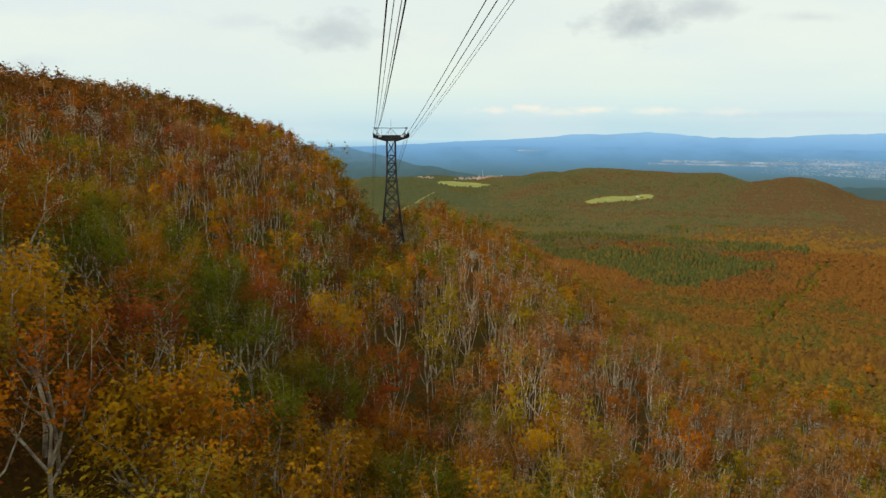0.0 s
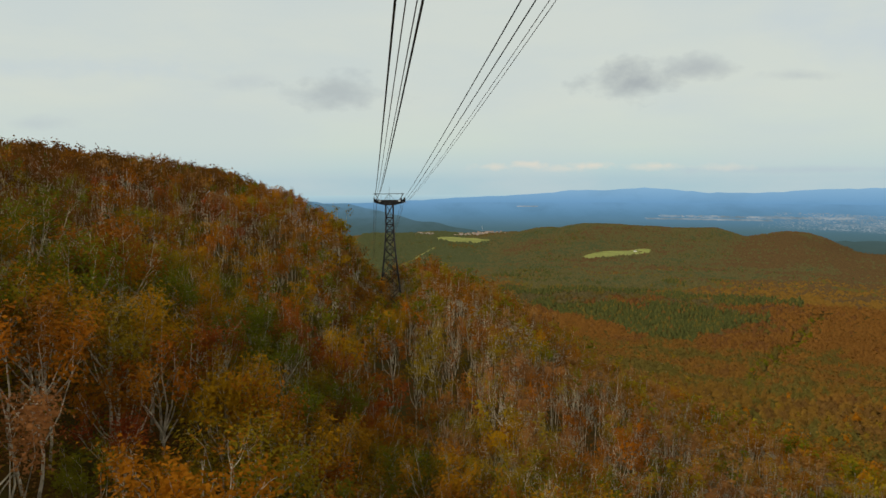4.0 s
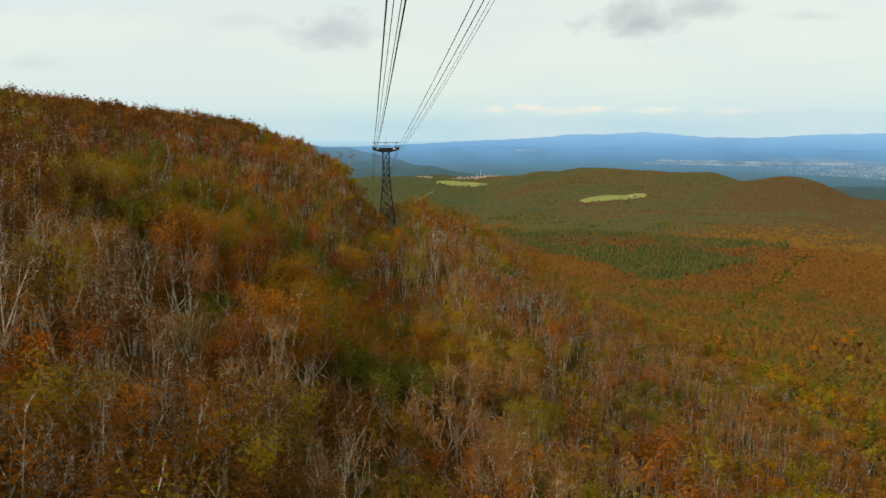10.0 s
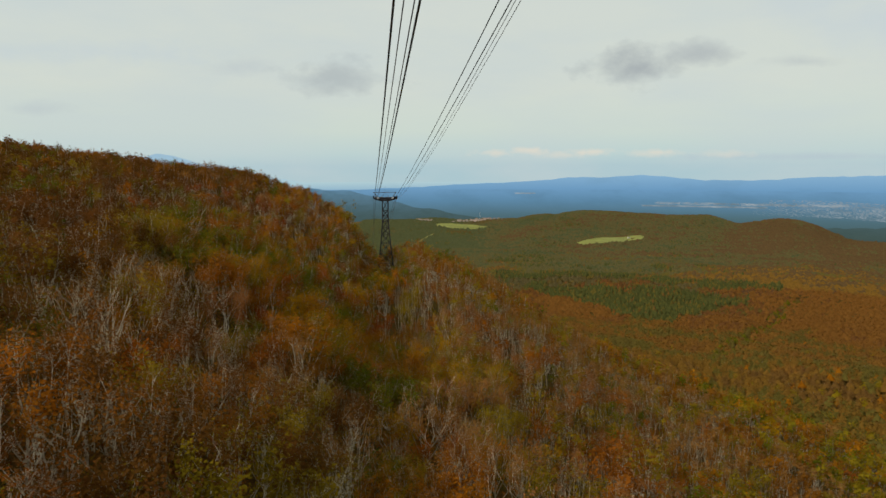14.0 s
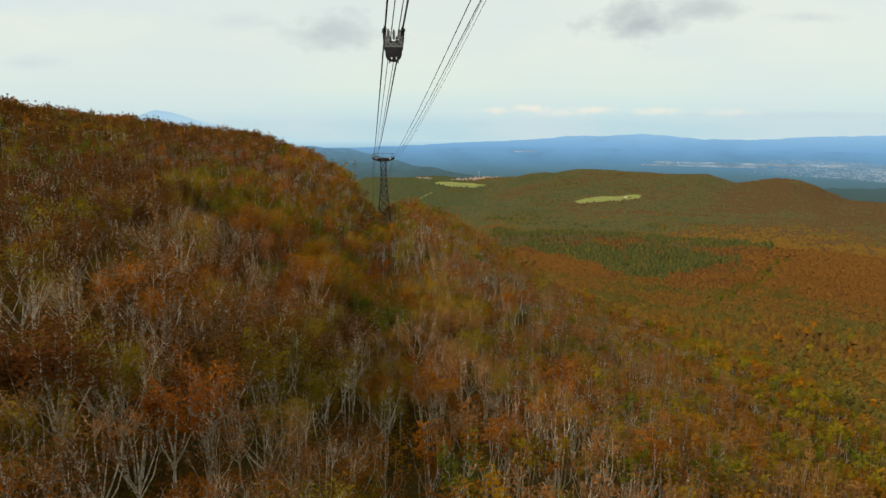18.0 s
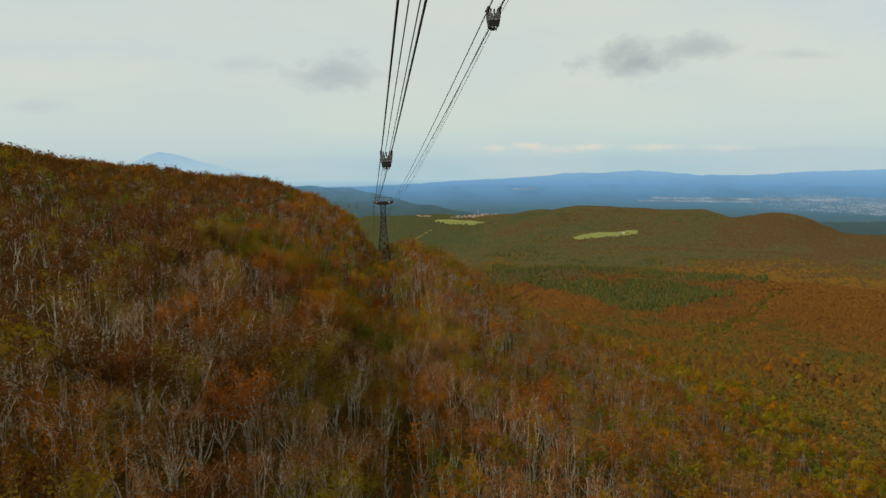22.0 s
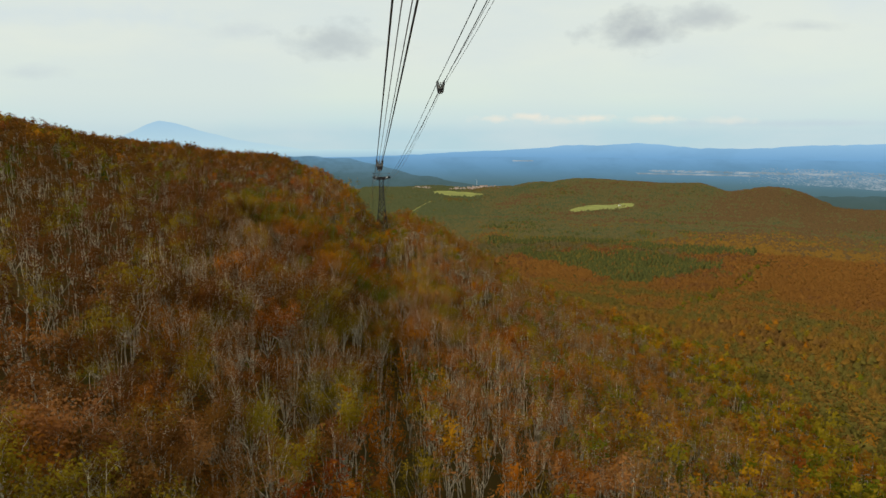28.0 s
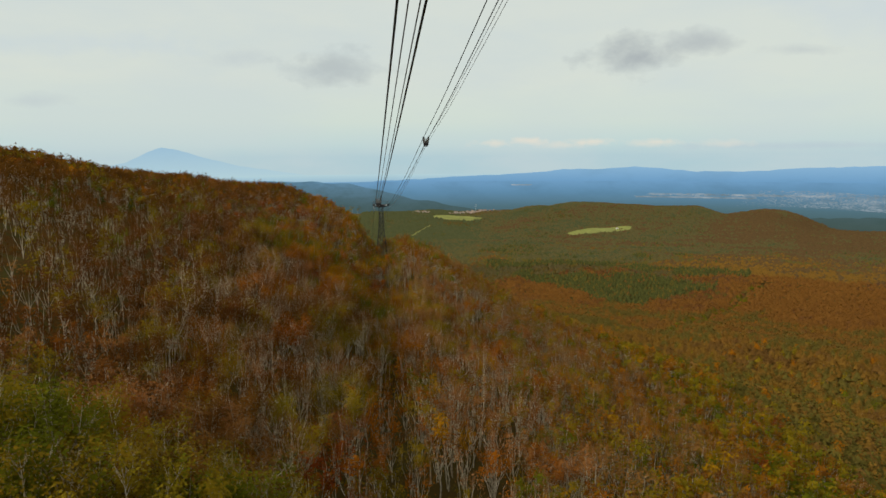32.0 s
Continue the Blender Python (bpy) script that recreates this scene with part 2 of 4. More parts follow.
STEEL = plain_material("weathered_steel", (0.018, 0.017, 0.018), (0.046, 0.042, 0.042), 1.5, 0.6, 0.2)
PALE_STEEL = plain_material("galvanised_steel", (0.10, 0.11, 0.11), (0.20, 0.21, 0.21), 2.0, 0.45, 0.6)
ROPE = plain_material("greased_wire_rope", (0.012, 0.013, 0.014), (0.03, 0.032, 0.034), 6.0, 0.45, 0.6)
THIN_ROPE = plain_material("bare_wire_rope", (0.15, 0.155, 0.16), (0.26, 0.265, 0.27), 6.0, 0.4, 0.7)
WHITE = plain_material("white_enamel", (0.68, 0.68, 0.65), (0.82, 0.82, 0.8), 4.0, 0.4)
GRASS = plain_material("cut_meadow", (0.165, 0.172, 0.034), (0.250, 0.250, 0.052), 0.02, 0.95, detail=8.0)
CONCRETE = plain_material("concrete", (0.22, 0.21, 0.20), (0.34, 0.33, 0.31), 0.6, 0.9)
LODGE_WALL = plain_material("weathered_cream_plaster", (0.26, 0.235, 0.20), (0.40, 0.37, 0.33), 0.3, 0.85)
ROOFS = plain_material("pale_roofs", (0.24, 0.165, 0.12), (0.36, 0.27, 0.205), 0.03, 0.8)


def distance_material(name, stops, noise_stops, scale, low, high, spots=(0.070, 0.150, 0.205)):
    """Far distance behind blue air: a backdrop with haze painted into its colour, which gives off the light of the air
    before it.
    """
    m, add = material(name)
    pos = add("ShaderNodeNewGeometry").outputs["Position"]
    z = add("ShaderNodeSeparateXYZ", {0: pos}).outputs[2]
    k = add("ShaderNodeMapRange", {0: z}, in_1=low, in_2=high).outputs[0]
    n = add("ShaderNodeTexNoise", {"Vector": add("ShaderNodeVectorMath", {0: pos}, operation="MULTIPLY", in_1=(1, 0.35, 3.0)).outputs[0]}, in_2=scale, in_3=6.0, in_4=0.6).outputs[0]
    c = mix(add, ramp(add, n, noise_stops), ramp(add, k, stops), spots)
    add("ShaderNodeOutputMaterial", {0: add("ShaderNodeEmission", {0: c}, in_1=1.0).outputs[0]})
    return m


# ---- mesh helpers ----
def mesh_of(name, verts, faces, mats, index=None, smooth=False):
    """A mesh from arrays of vertices and four-cornered faces; a last corner of -1 makes a triangle."""
    me = bpy.data.meshes.new(name)
    verts, faces = np.asarray(verts, np.float32), np.asarray(faces, np.int32)
    corners = (faces >= 0).sum(1)
    loops = faces[faces >= 0]
    me.vertices.add(len(verts))
    me.vertices.foreach_set("co", verts.ravel())
    me.loops.add(len(loops))
    me.loops.foreach_set("vertex_index", loops)
    me.polygons.add(len(faces))
    me.polygons.foreach_set("loop_start", (np.cumsum(corners) - corners).astype(np.int32))
    for m in mats:
        me.materials.append(m)
    if index is not None:
        me.polygons.foreach_set("material_index", np.asarray(index, np.int32))
    if smooth:
        me.polygons.foreach_set("use_smooth", np.ones(len(faces), bool))
    me.update(calc_edges=True)
    return me


def part(name, bm, mat, parent, label=""):
    me = bpy.data.meshes.new(name)
    bm.to_mesh(me)
    bm.free()
    me.materials.append(mat)
    ob = new(name, me)
    ob.parent = parent
    return tagged(ob, label)


def tubes(paths, radii, sides=4):
    """Tapered limbs along paths, as vertices and quads."""
    V, Q, o = [], [], 0
    for pts, rs in zip(paths, radii):
        pts = np.asarray(pts, float)
        tang = np.gradient(pts, axis=0)
        tang /= np.linalg.norm(tang, axis=1)[:, None] + 1e-9
        ref = np.array([0.83, 0.31, 0.17])
        a = np.cross(tang, ref)
        a /= np.linalg.norm(a, axis=1)[:, None] + 1e-9
        b = np.cross(tang, a)
        ang = np.arange(sides) * 2 * math.pi / sides
        ring = pts[:, None] + np.asarray(rs)[:, None, None] * (np.cos(ang)[None, :, None] * a[:, None] + np.sin(ang)[None, :, None] * b[:, None])
        V.append(ring.reshape(-1, 3))
        n = len(pts)
        for i in range(n - 1):
            for j in range(sides):
                k = (j + 1) % sides
                Q.append((o + i * sides + j, o + i * sides + k, o + (i + 1) * sides + k, o + (i + 1) * sides + j))
        o += n * sides
    return np.vstack(V), np.array(Q, int)


def leaf_quads(rng, centres, size, lean, wild=0.55):
    """One kite-shaped leaf spray at each centre, facing about the way that lean gives."""
    n = len(centres)
    nor = rng.normal(size=(n, 3)) * wild + lean
    nor /= np.linalg.norm(nor, axis=1)[:, None]
    a = np.cross(nor, rng.normal(size=(n, 3)))
    a /= np.linalg.norm(a, axis=1)[:, None] + 1e-9
    b = np.cross(nor, a)
    s = size * rng.uniform(0.6, 1.3, (n, 1))
    V = np.stack([centres - a * s, centres - b * s * rng.uniform(0.4, 0.8, (n, 1)) - nor * s * 0.15, centres + a * s * rng.uniform(0.7, 1.1, (n, 1)), centres + b * s * rng.uniform(0.4, 0.8, (n, 1)) - nor * s * 0.15], 1)
    return V.reshape(-1, 3), np.arange(4 * n).reshape(n, 4)


def leaf_points(rng, centres, size, lean, wild=0.5):
    """One three-cornered leaf spray at each centre, facing about the way that lean gives."""
    n = len(centres)
    nor = rng.normal(size=(n, 3)) * wild + lean
    nor /= np.linalg.norm(nor, axis=1)[:, None] + 1e-9
    a = np.cross(nor, rng.normal(size=(n, 3)))
    a /= np.linalg.norm(a, axis=1)[:, None] + 1e-9
    b = np.cross(nor, a)
    s = size * rng.uniform(0.65, 1.4, (n, 1))
    w = s * rng.uniform(0.6, 0.95, (n, 1))
    V = np.stack([centres + a * s, centres - a * s * 0.7 + b * w - nor * s * 0.2, centres - a * s * 0.7 - b * w - nor * s * 0.2], 1)
    F = np.full((n, 4), -1)
    F[:, :3] = np.arange(3 * n).reshape(n, 3)
    return V.reshape(-1, 3), F


# ---- land ----
LINE = -0.1085      # the ropeway's bearing: x along y


def softplus(x, w):
    return w * np.logaddexp(0, x / w)


def sstep(a, b, x):
    t = np.clip((x - a) / (b - a), 0, 1)
    return t * t * (3 - 2 * t)


def waves(x, y, scale, seed):
    """A smooth rolling field of about -1 to 1."""
    r = np.random.RandomState(seed)
    s = 0.0
    for i in range(7):
        th, ph, f = r.uniform(0, 6.28), r.uniform(0, 6.28), r.uniform(0.6, 1.8) / scale
        s = s + np.sin((x * math.cos(th) + y * math.sin(th)) * f * 6.28 + ph)
    return s / 3.2


# clearings: centre, half length, half width, bearing of the long side
MEADOWS = ((583.0, 2148.0, 168.0, 44.0, 0.64), (72.0, 2545.0, 95.0, 58.0, -0.2), (112.0, 2742.0, 70.0, 36.0, 0.05), (-72.0, 2752.0, 46.0, 22.0, 0.0), (215.0, 2762.0, 60.0, 20.0, 0.0))


def meadow_field(x, y, m):
    """Below 1 inside a clearing."""
    cx, cy, a, b, th = m
    dx, dy = x - cx, y - cy
    p, q = dx * math.cos(th) + dy * math.sin(th), dy * math.cos(th) - dx * math.sin(th)
    q = q - 0.0011 * p * p * 0.3
    return np.sqrt((p / a) ** 2 + (q / b) ** 2) + 0.08 * waves(x, y, 90, 61)


def swath_off(x, y):
    """Distance from the middle of the cleared strip that runs down from the lodges."""
    return np.where((y > 1780) & (y < 2400), x - np.interp(y, [1780, 1825, 2000, 2168, 2379], [-118, -114, -98, -81, -32]), 999)


def in_meadow(x, y):
    return np.any([meadow_field(x, y, m) < 1.08 for m in MEADOWS], axis=0) | (np.abs(swath_off(x, y)) < 9)


def track_off(x, y):
    """Distance from the forest track's middle, far off beyond its ends."""
    mid = np.interp(y, [560, 650, 755, 822, 928, 1011, 1120], [278, 333, 395, 437, 520, 585, 668])
    return np.where((y > 560) & (y < 1100), (x - mid) * 0.82, 999)


def lowland(x, y):
    """Height of the valley floor and of the hills behind it."""
    r = np.hypot(x, y)
    az = x / np.maximum(y, 200.0)
    z = -130 - 50 * sstep(540, 980, r) - 30 * sstep(1500, 2300, r) + 5 * waves(x, y, 420, 3) + 3.5 * waves(x, y, 160, 9) * (1 - sstep(1100, 1500, r))
    z = z - 4 * np.exp(-(track_off(x, y) / 18.0) ** 2)
    crest = np.interp(az, [-0.2, -0.043, 0.0, 0.064, 0.114, 0.14, 0.162, 0.177, 0.191, 0.213, 0.25, 0.321, 0.347, 0.413, 0.431, 0.458, 0.486, 0.527, 0.553, 0.58, 0.607, 0.63, 0.8], [0.15, 0.40, 0.42, 0.30, 0.47, 0.70, 0.76, 0.69, 0.84, 0.94, 0.85, 0.78, 0.63, 0.62, 0.42, 0.10, 0.13, 0.27, 0.20, -0.16, -0.68, -1.05, -1.0])
    z = z + 72 * crest * np.exp(-((y - 2750) / 420.0) ** 2)
    for m in MEADOWS:
        z = z + 7 * (1 - sstep(0.9, 1.9, meadow_field(x, y, m)))
    return z - 190 * sstep(2950, 3350, y)


def land(x, y):
    """Height of the ground."""
    x, y = np.asarray(x, float), np.asarray(y, float)
    u, v = x - LINE * y, y
    flank = 40 * (1 - np.exp(np.minimum(u, 0) / 40)) - 0.035 * np.minimum(u, 0) - 0.52 * softplus(u - 14, 6) + 0.17 * softplus(u - 95, 20)
    base = 8 + 0.068 * v - 0.085 * softplus(v - 130, 15) + np.minimum(12, 7.5 - 0.106 * v + 0.032 * softplus(v - 100, 20)) * sstep(38, 112, -u)
    base = base + 5 * sstep(3, 11, -u) * (1 - sstep(14, 40, -u)) * sstep(105, 175, v) + 0.16 * softplus(-u - 92, 8) * (1 - sstep(90, 180, v))
    base = base + 4.5 * sstep(74, 104, -u) * sstep(142, 180, v)
    base = base + 5.0 * sstep(5, 21, u) * (1 - sstep(34, 72, u)) * sstep(70, 150, v)
    base = base + 12 * sstep(103, 130, -v) * (1 - sstep(-2, 22, u))
    fall = 0.75 * softplus(v - 205 - 60 / (1 + np.exp((u + 35) / 10)), 12)
    hill = base + flank - fall + 1.2 * waves(x, y, 60, 5) + 0.5 * waves(x, y, 21, 6) - 1.3
    low = lowland(x, y)
    return np.maximum(hill, low) + 14 * np.log1p(np.exp(-np.abs(hill - low) / 14)) - 7.5


def build_ground():
    rings = np.concatenate([np.linspace(4, 420, 100), 420 * (4700 / 420) ** (np.arange(1, 80) / 79)])
    az = np.radians(np.concatenate([np.linspace(-60, 60, 181), np.linspace(60, 300, 61)[1:-1]]))
    R, A = np.meshgrid(rings, az, indexing="ij")
    X, Y = 10 + R * np.sin(A), -230 + R * np.cos(A)
    Z = land(X, Y)
    n, m = X.shape
    i, j = np.meshgrid(np.arange(n - 1), np.arange(m), indexing="ij")
    k = (j + 1) % m
    Q = np.stack([i * m + j, (i + 1) * m + j, (i + 1) * m + k, i * m + k], -1).reshape(-1, 4)
    ob = new("ground", mesh_of("ground", np.stack([X, Y, Z], -1).reshape(-1, 3), Q, [SOIL], smooth=True))
    tagged(ob, "steep forest floor with brown litter and low scrub", "ground", kind="structure")


build_ground()


# ---- far distance ----
def backdrop(name, r0, r1, low, crest, mat, label, a0=-1.6, a1=1.6, rough=0.0, seed=1, rows=6):
    n = 260
    az = np.linspace(a0, a1, n)
    top = crest(az) + rough * (waves(az * 900, az * 0, 60, seed) + 0.5 * waves(az * 900, az * 0, 17, seed + 1))
    V = []
    for i in range(rows):
        f = i / (rows - 1)
        r = r0 + (r1 - r0) * f
        rr = low + (top - low) * f
        c = np.sqrt(1 + az ** 2)
        V.append(np.stack([az * r / c, r / c, 50 + rr * r], -1))
    V = np.concatenate(V)
    i, j = np.meshgrid(np.arange(rows - 1), np.arange(n - 1), indexing="ij")
    Q = np.stack([i * n + j, i * n + j + 1, (i + 1) * n + j + 1, (i + 1) * n + j], -1).reshape(-1, 4)
    ob = new(name, mesh_of(name, V, Q, [mat], smooth=True))
    return tagged(ob, label, "distant hills", kind="structure")


# haze is painted as glowing colour that changes with height
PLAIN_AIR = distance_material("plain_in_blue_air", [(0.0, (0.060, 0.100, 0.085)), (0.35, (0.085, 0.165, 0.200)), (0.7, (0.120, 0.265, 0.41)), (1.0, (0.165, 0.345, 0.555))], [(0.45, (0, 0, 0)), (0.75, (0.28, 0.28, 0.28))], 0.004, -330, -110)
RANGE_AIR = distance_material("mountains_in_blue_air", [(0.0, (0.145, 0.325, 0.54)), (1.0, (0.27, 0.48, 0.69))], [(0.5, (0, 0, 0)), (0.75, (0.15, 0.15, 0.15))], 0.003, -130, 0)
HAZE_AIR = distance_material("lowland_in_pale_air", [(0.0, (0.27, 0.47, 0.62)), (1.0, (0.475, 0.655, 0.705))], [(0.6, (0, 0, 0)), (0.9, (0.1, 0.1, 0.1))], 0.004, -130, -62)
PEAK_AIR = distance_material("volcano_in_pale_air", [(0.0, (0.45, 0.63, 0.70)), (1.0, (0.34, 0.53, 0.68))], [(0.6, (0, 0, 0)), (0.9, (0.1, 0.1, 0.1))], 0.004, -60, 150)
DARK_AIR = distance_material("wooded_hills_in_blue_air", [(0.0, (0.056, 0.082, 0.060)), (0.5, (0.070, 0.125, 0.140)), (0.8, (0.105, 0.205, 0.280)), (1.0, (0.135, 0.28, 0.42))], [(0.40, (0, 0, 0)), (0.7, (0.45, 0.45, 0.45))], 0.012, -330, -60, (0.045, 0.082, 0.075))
backdrop("backdrop_foothills", 3300, 3500, -0.125, lambda a: np.interp(a, [-1.6, -0.5, -0.30, -0.2, -0.135, -0.09, -0.05, 0.03, 0.12, 0.3, 0.55, 0.62, 0.75, 1.6], [-0.03, -0.032, -0.033, -0.034, -0.039, -0.049, -0.061, -0.076, -0.086, -0.092, -0.088, -0.084, -0.079, -0.075]), DARK_AIR, "dark wooded foothills with blue air painted in", rough=0.0014, seed=23, rows=10)
backdrop("backdrop_plain", 3520, 4500, -0.118, lambda a: -0.036 + 0 * a, PLAIN_AIR, "wide plain far below the hills, painted in hazy blue", rows=10)
backdrop("backdrop_mountains", 4480, 4560, -0.060, lambda a: np.interp(a, [-1.6, -0.3, -0.12, 0.0, 0.10, 0.17, 0.19, 0.24, 0.30, 0.39, 0.46, 0.62, 0.8, 1.6], [-0.042, -0.041, -0.036, -0.030, -0.026, -0.0205, -0.0175, -0.0185, -0.0135, -0.0215, -0.022, -0.0145, -0.014, -0.012]), RANGE_AIR, "long low mountain range on the horizon, painted in blue haze", rough=0.0010, seed=11)
backdrop("backdrop_lowland", 4600, 4640, -0.05, lambda a: np.interp(a, [-1.6, 0.15, 1.6], [-0.0235, -0.0245, -0.026]), HAZE_AIR, "coast and sea at the horizon, painted in pale haze")
backdrop("backdrop_volcano", 4660, 4680, -0.05, lambda a: np.interp(a, [-0.66, -0.56, -0.49, -0.452, -0.44, -0.432, -0.42, -0.405, -0.37, -0.31, -0.2], [-0.025, -0.016, -0.004, 0.012, 0.0165, 0.0185, 0.0165, 0.0145, 0.004, -0.010, -0.025]), PEAK_AIR, "volcano cone on the horizon, painted in pale blue haze", a0=-0.66, a1=-0.2, rough=0.0006, seed=15)


def build_meadows():
    for i, (m, label) in enumerate(zip(MEADOWS, ("yellow-green hay meadow in a forest clearing", "pale green pasture in a forest clearing", "bare beige ground round the lodges", "trodden beige yard round a few lodges", "narrow beige yard beside the lodges"))):
        n = 34
        g = np.linspace(-1.4, 1.4, n)
        P, Q = np.meshgrid(g * m[2], g * m[3], indexing="ij")
        X, Y = m[0] + P * math.cos(m[4]) - Q * math.sin(m[4]), m[1] + P * math.sin(m[4]) + Q * math.cos(m[4])
        V = np.stack([X, Y, land(X, Y) + 0.6], -1).reshape(-1, 3)
        inside = (meadow_field(X, Y, m) < 1.14).ravel()
        F = [(a * n + b, (a + 1) * n + b, (a + 1) * n + b + 1, a * n + b + 1) for a in range(n - 1) for b in range(n - 1)]
        F = [q for q in F if all(inside[k] for k in q)]
        ob = new("meadow", mesh_of("meadow", V, F, [GRASS if i < 2 else ROOFS], smooth=True))
        tagged(ob, label, "meadow", kind="structure")


build_meadows()


def build_track():
    pts = [(266 + (yy - 560) * 0.72, yy) for yy in np.arange(572, 668, 12.0)]
    V, Q = [], []
    for i, (px, py) in enumerate(pts):
        mid = float(np.interp(py, [560, 650, 755, 822, 928, 1011, 1120], [278, 333, 395, 437, 520, 585, 668]))
        for s in (-1.8, 1.8):
            V.append((mid + s, py, float(land(mid + s, py)) + 0.4))
        if i:
            Q.append((2 * i - 2, 2 * i - 1, 2 * i + 1, 2 * i))
    tagged(new("track", mesh_of("track", V, Q, [CONCRETE])), "narrow pale forest track in the valley", "track", kind="structure")


build_track()


def build_swath():
    V, Q = [], []
    rows = np.arange(1785, 2395, 15.0)
    for i, py in enumerate(rows):
        mid = float(np.interp(py, [1780, 1825, 2000, 2168, 2379], [-118, -114, -98, -81, -32]))
        half = 5.5 + 2.0 * math.sin(py * 0.021) + 1.2 * math.sin(py * 0.063)
        for k in (-1, -0.33, 0.33, 1):
            V.append((mid + k * half, py, float(land(mid + k * half, py)) + 0.6))
        if i:
            Q += [(4 * i - 4 + k, 4 * i - 3 + k, 4 * i + 1 + k, 4 * i + k) for k in range(3)]
    tagged(new("swath", mesh_of("swath", V, Q, [GRASS], smooth=True)), "pale green cleared strip running down through the woods", "clearing", kind="structure")


build_swath()


def build_city():
    """The far town: low pale blocks strewn over the plain in loose bands."""
    r = np.random.RandomState(77)
    V, Q = [], []
    for i in range(5200):
        band = r.randint(0, 5)
        if band < 3:
            a, e = 0.46 + 0.30 * r.beta(2.2, 1.3), -0.0700 + 0.022 * r.uniform()
            e -= 0.014 * max(0.0, a - 0.58) * 2
        elif band == 3:
            a, e = r.uniform(0.31, 0.50), -0.0600 + 0.0020 * r.uniform()
        else:
            a, e = (r.uniform(0.115, 0.142), -0.0425 + 0.0012 * r.uniform()) if r.uniform() < 0.5 else (r.uniform(0.33, 0.62), -0.0565 + 0.003 * r.uniform())
        rr = float(np.interp(e, [-0.118, -0.036], [3520, 4500]))
        c = math.sqrt(1 + a * a)
        px, py, pz = a * rr / c, rr / c, 50 + e * rr
        w, h = r.uniform(2, 11) * (1 + (band > 2)), r.uniform(0.2, 1.0)
        o = len(V)
        V += [(px - w, py, pz - 2), (px + w, py, pz - 2), (px + w, py, pz + h), (px - w, py, pz + h), (px - w, py + 14, pz + h + 1), (px + w, py + 14, pz + h + 1)]
        Q += [(o, o + 1, o + 2, o + 3), (o + 3, o + 2, o + 5, o + 4)]
    tagged(new("town", mesh_of("town", V, Q, [TOWN_AIR])), "far town blocks spread over the plain, paled by painted haze", "town", kind="stuff")


# the town blocks glow as well, with haze set into their colour
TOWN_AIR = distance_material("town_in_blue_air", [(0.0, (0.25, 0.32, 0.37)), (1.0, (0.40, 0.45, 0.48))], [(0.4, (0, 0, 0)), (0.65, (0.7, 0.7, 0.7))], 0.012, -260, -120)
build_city()


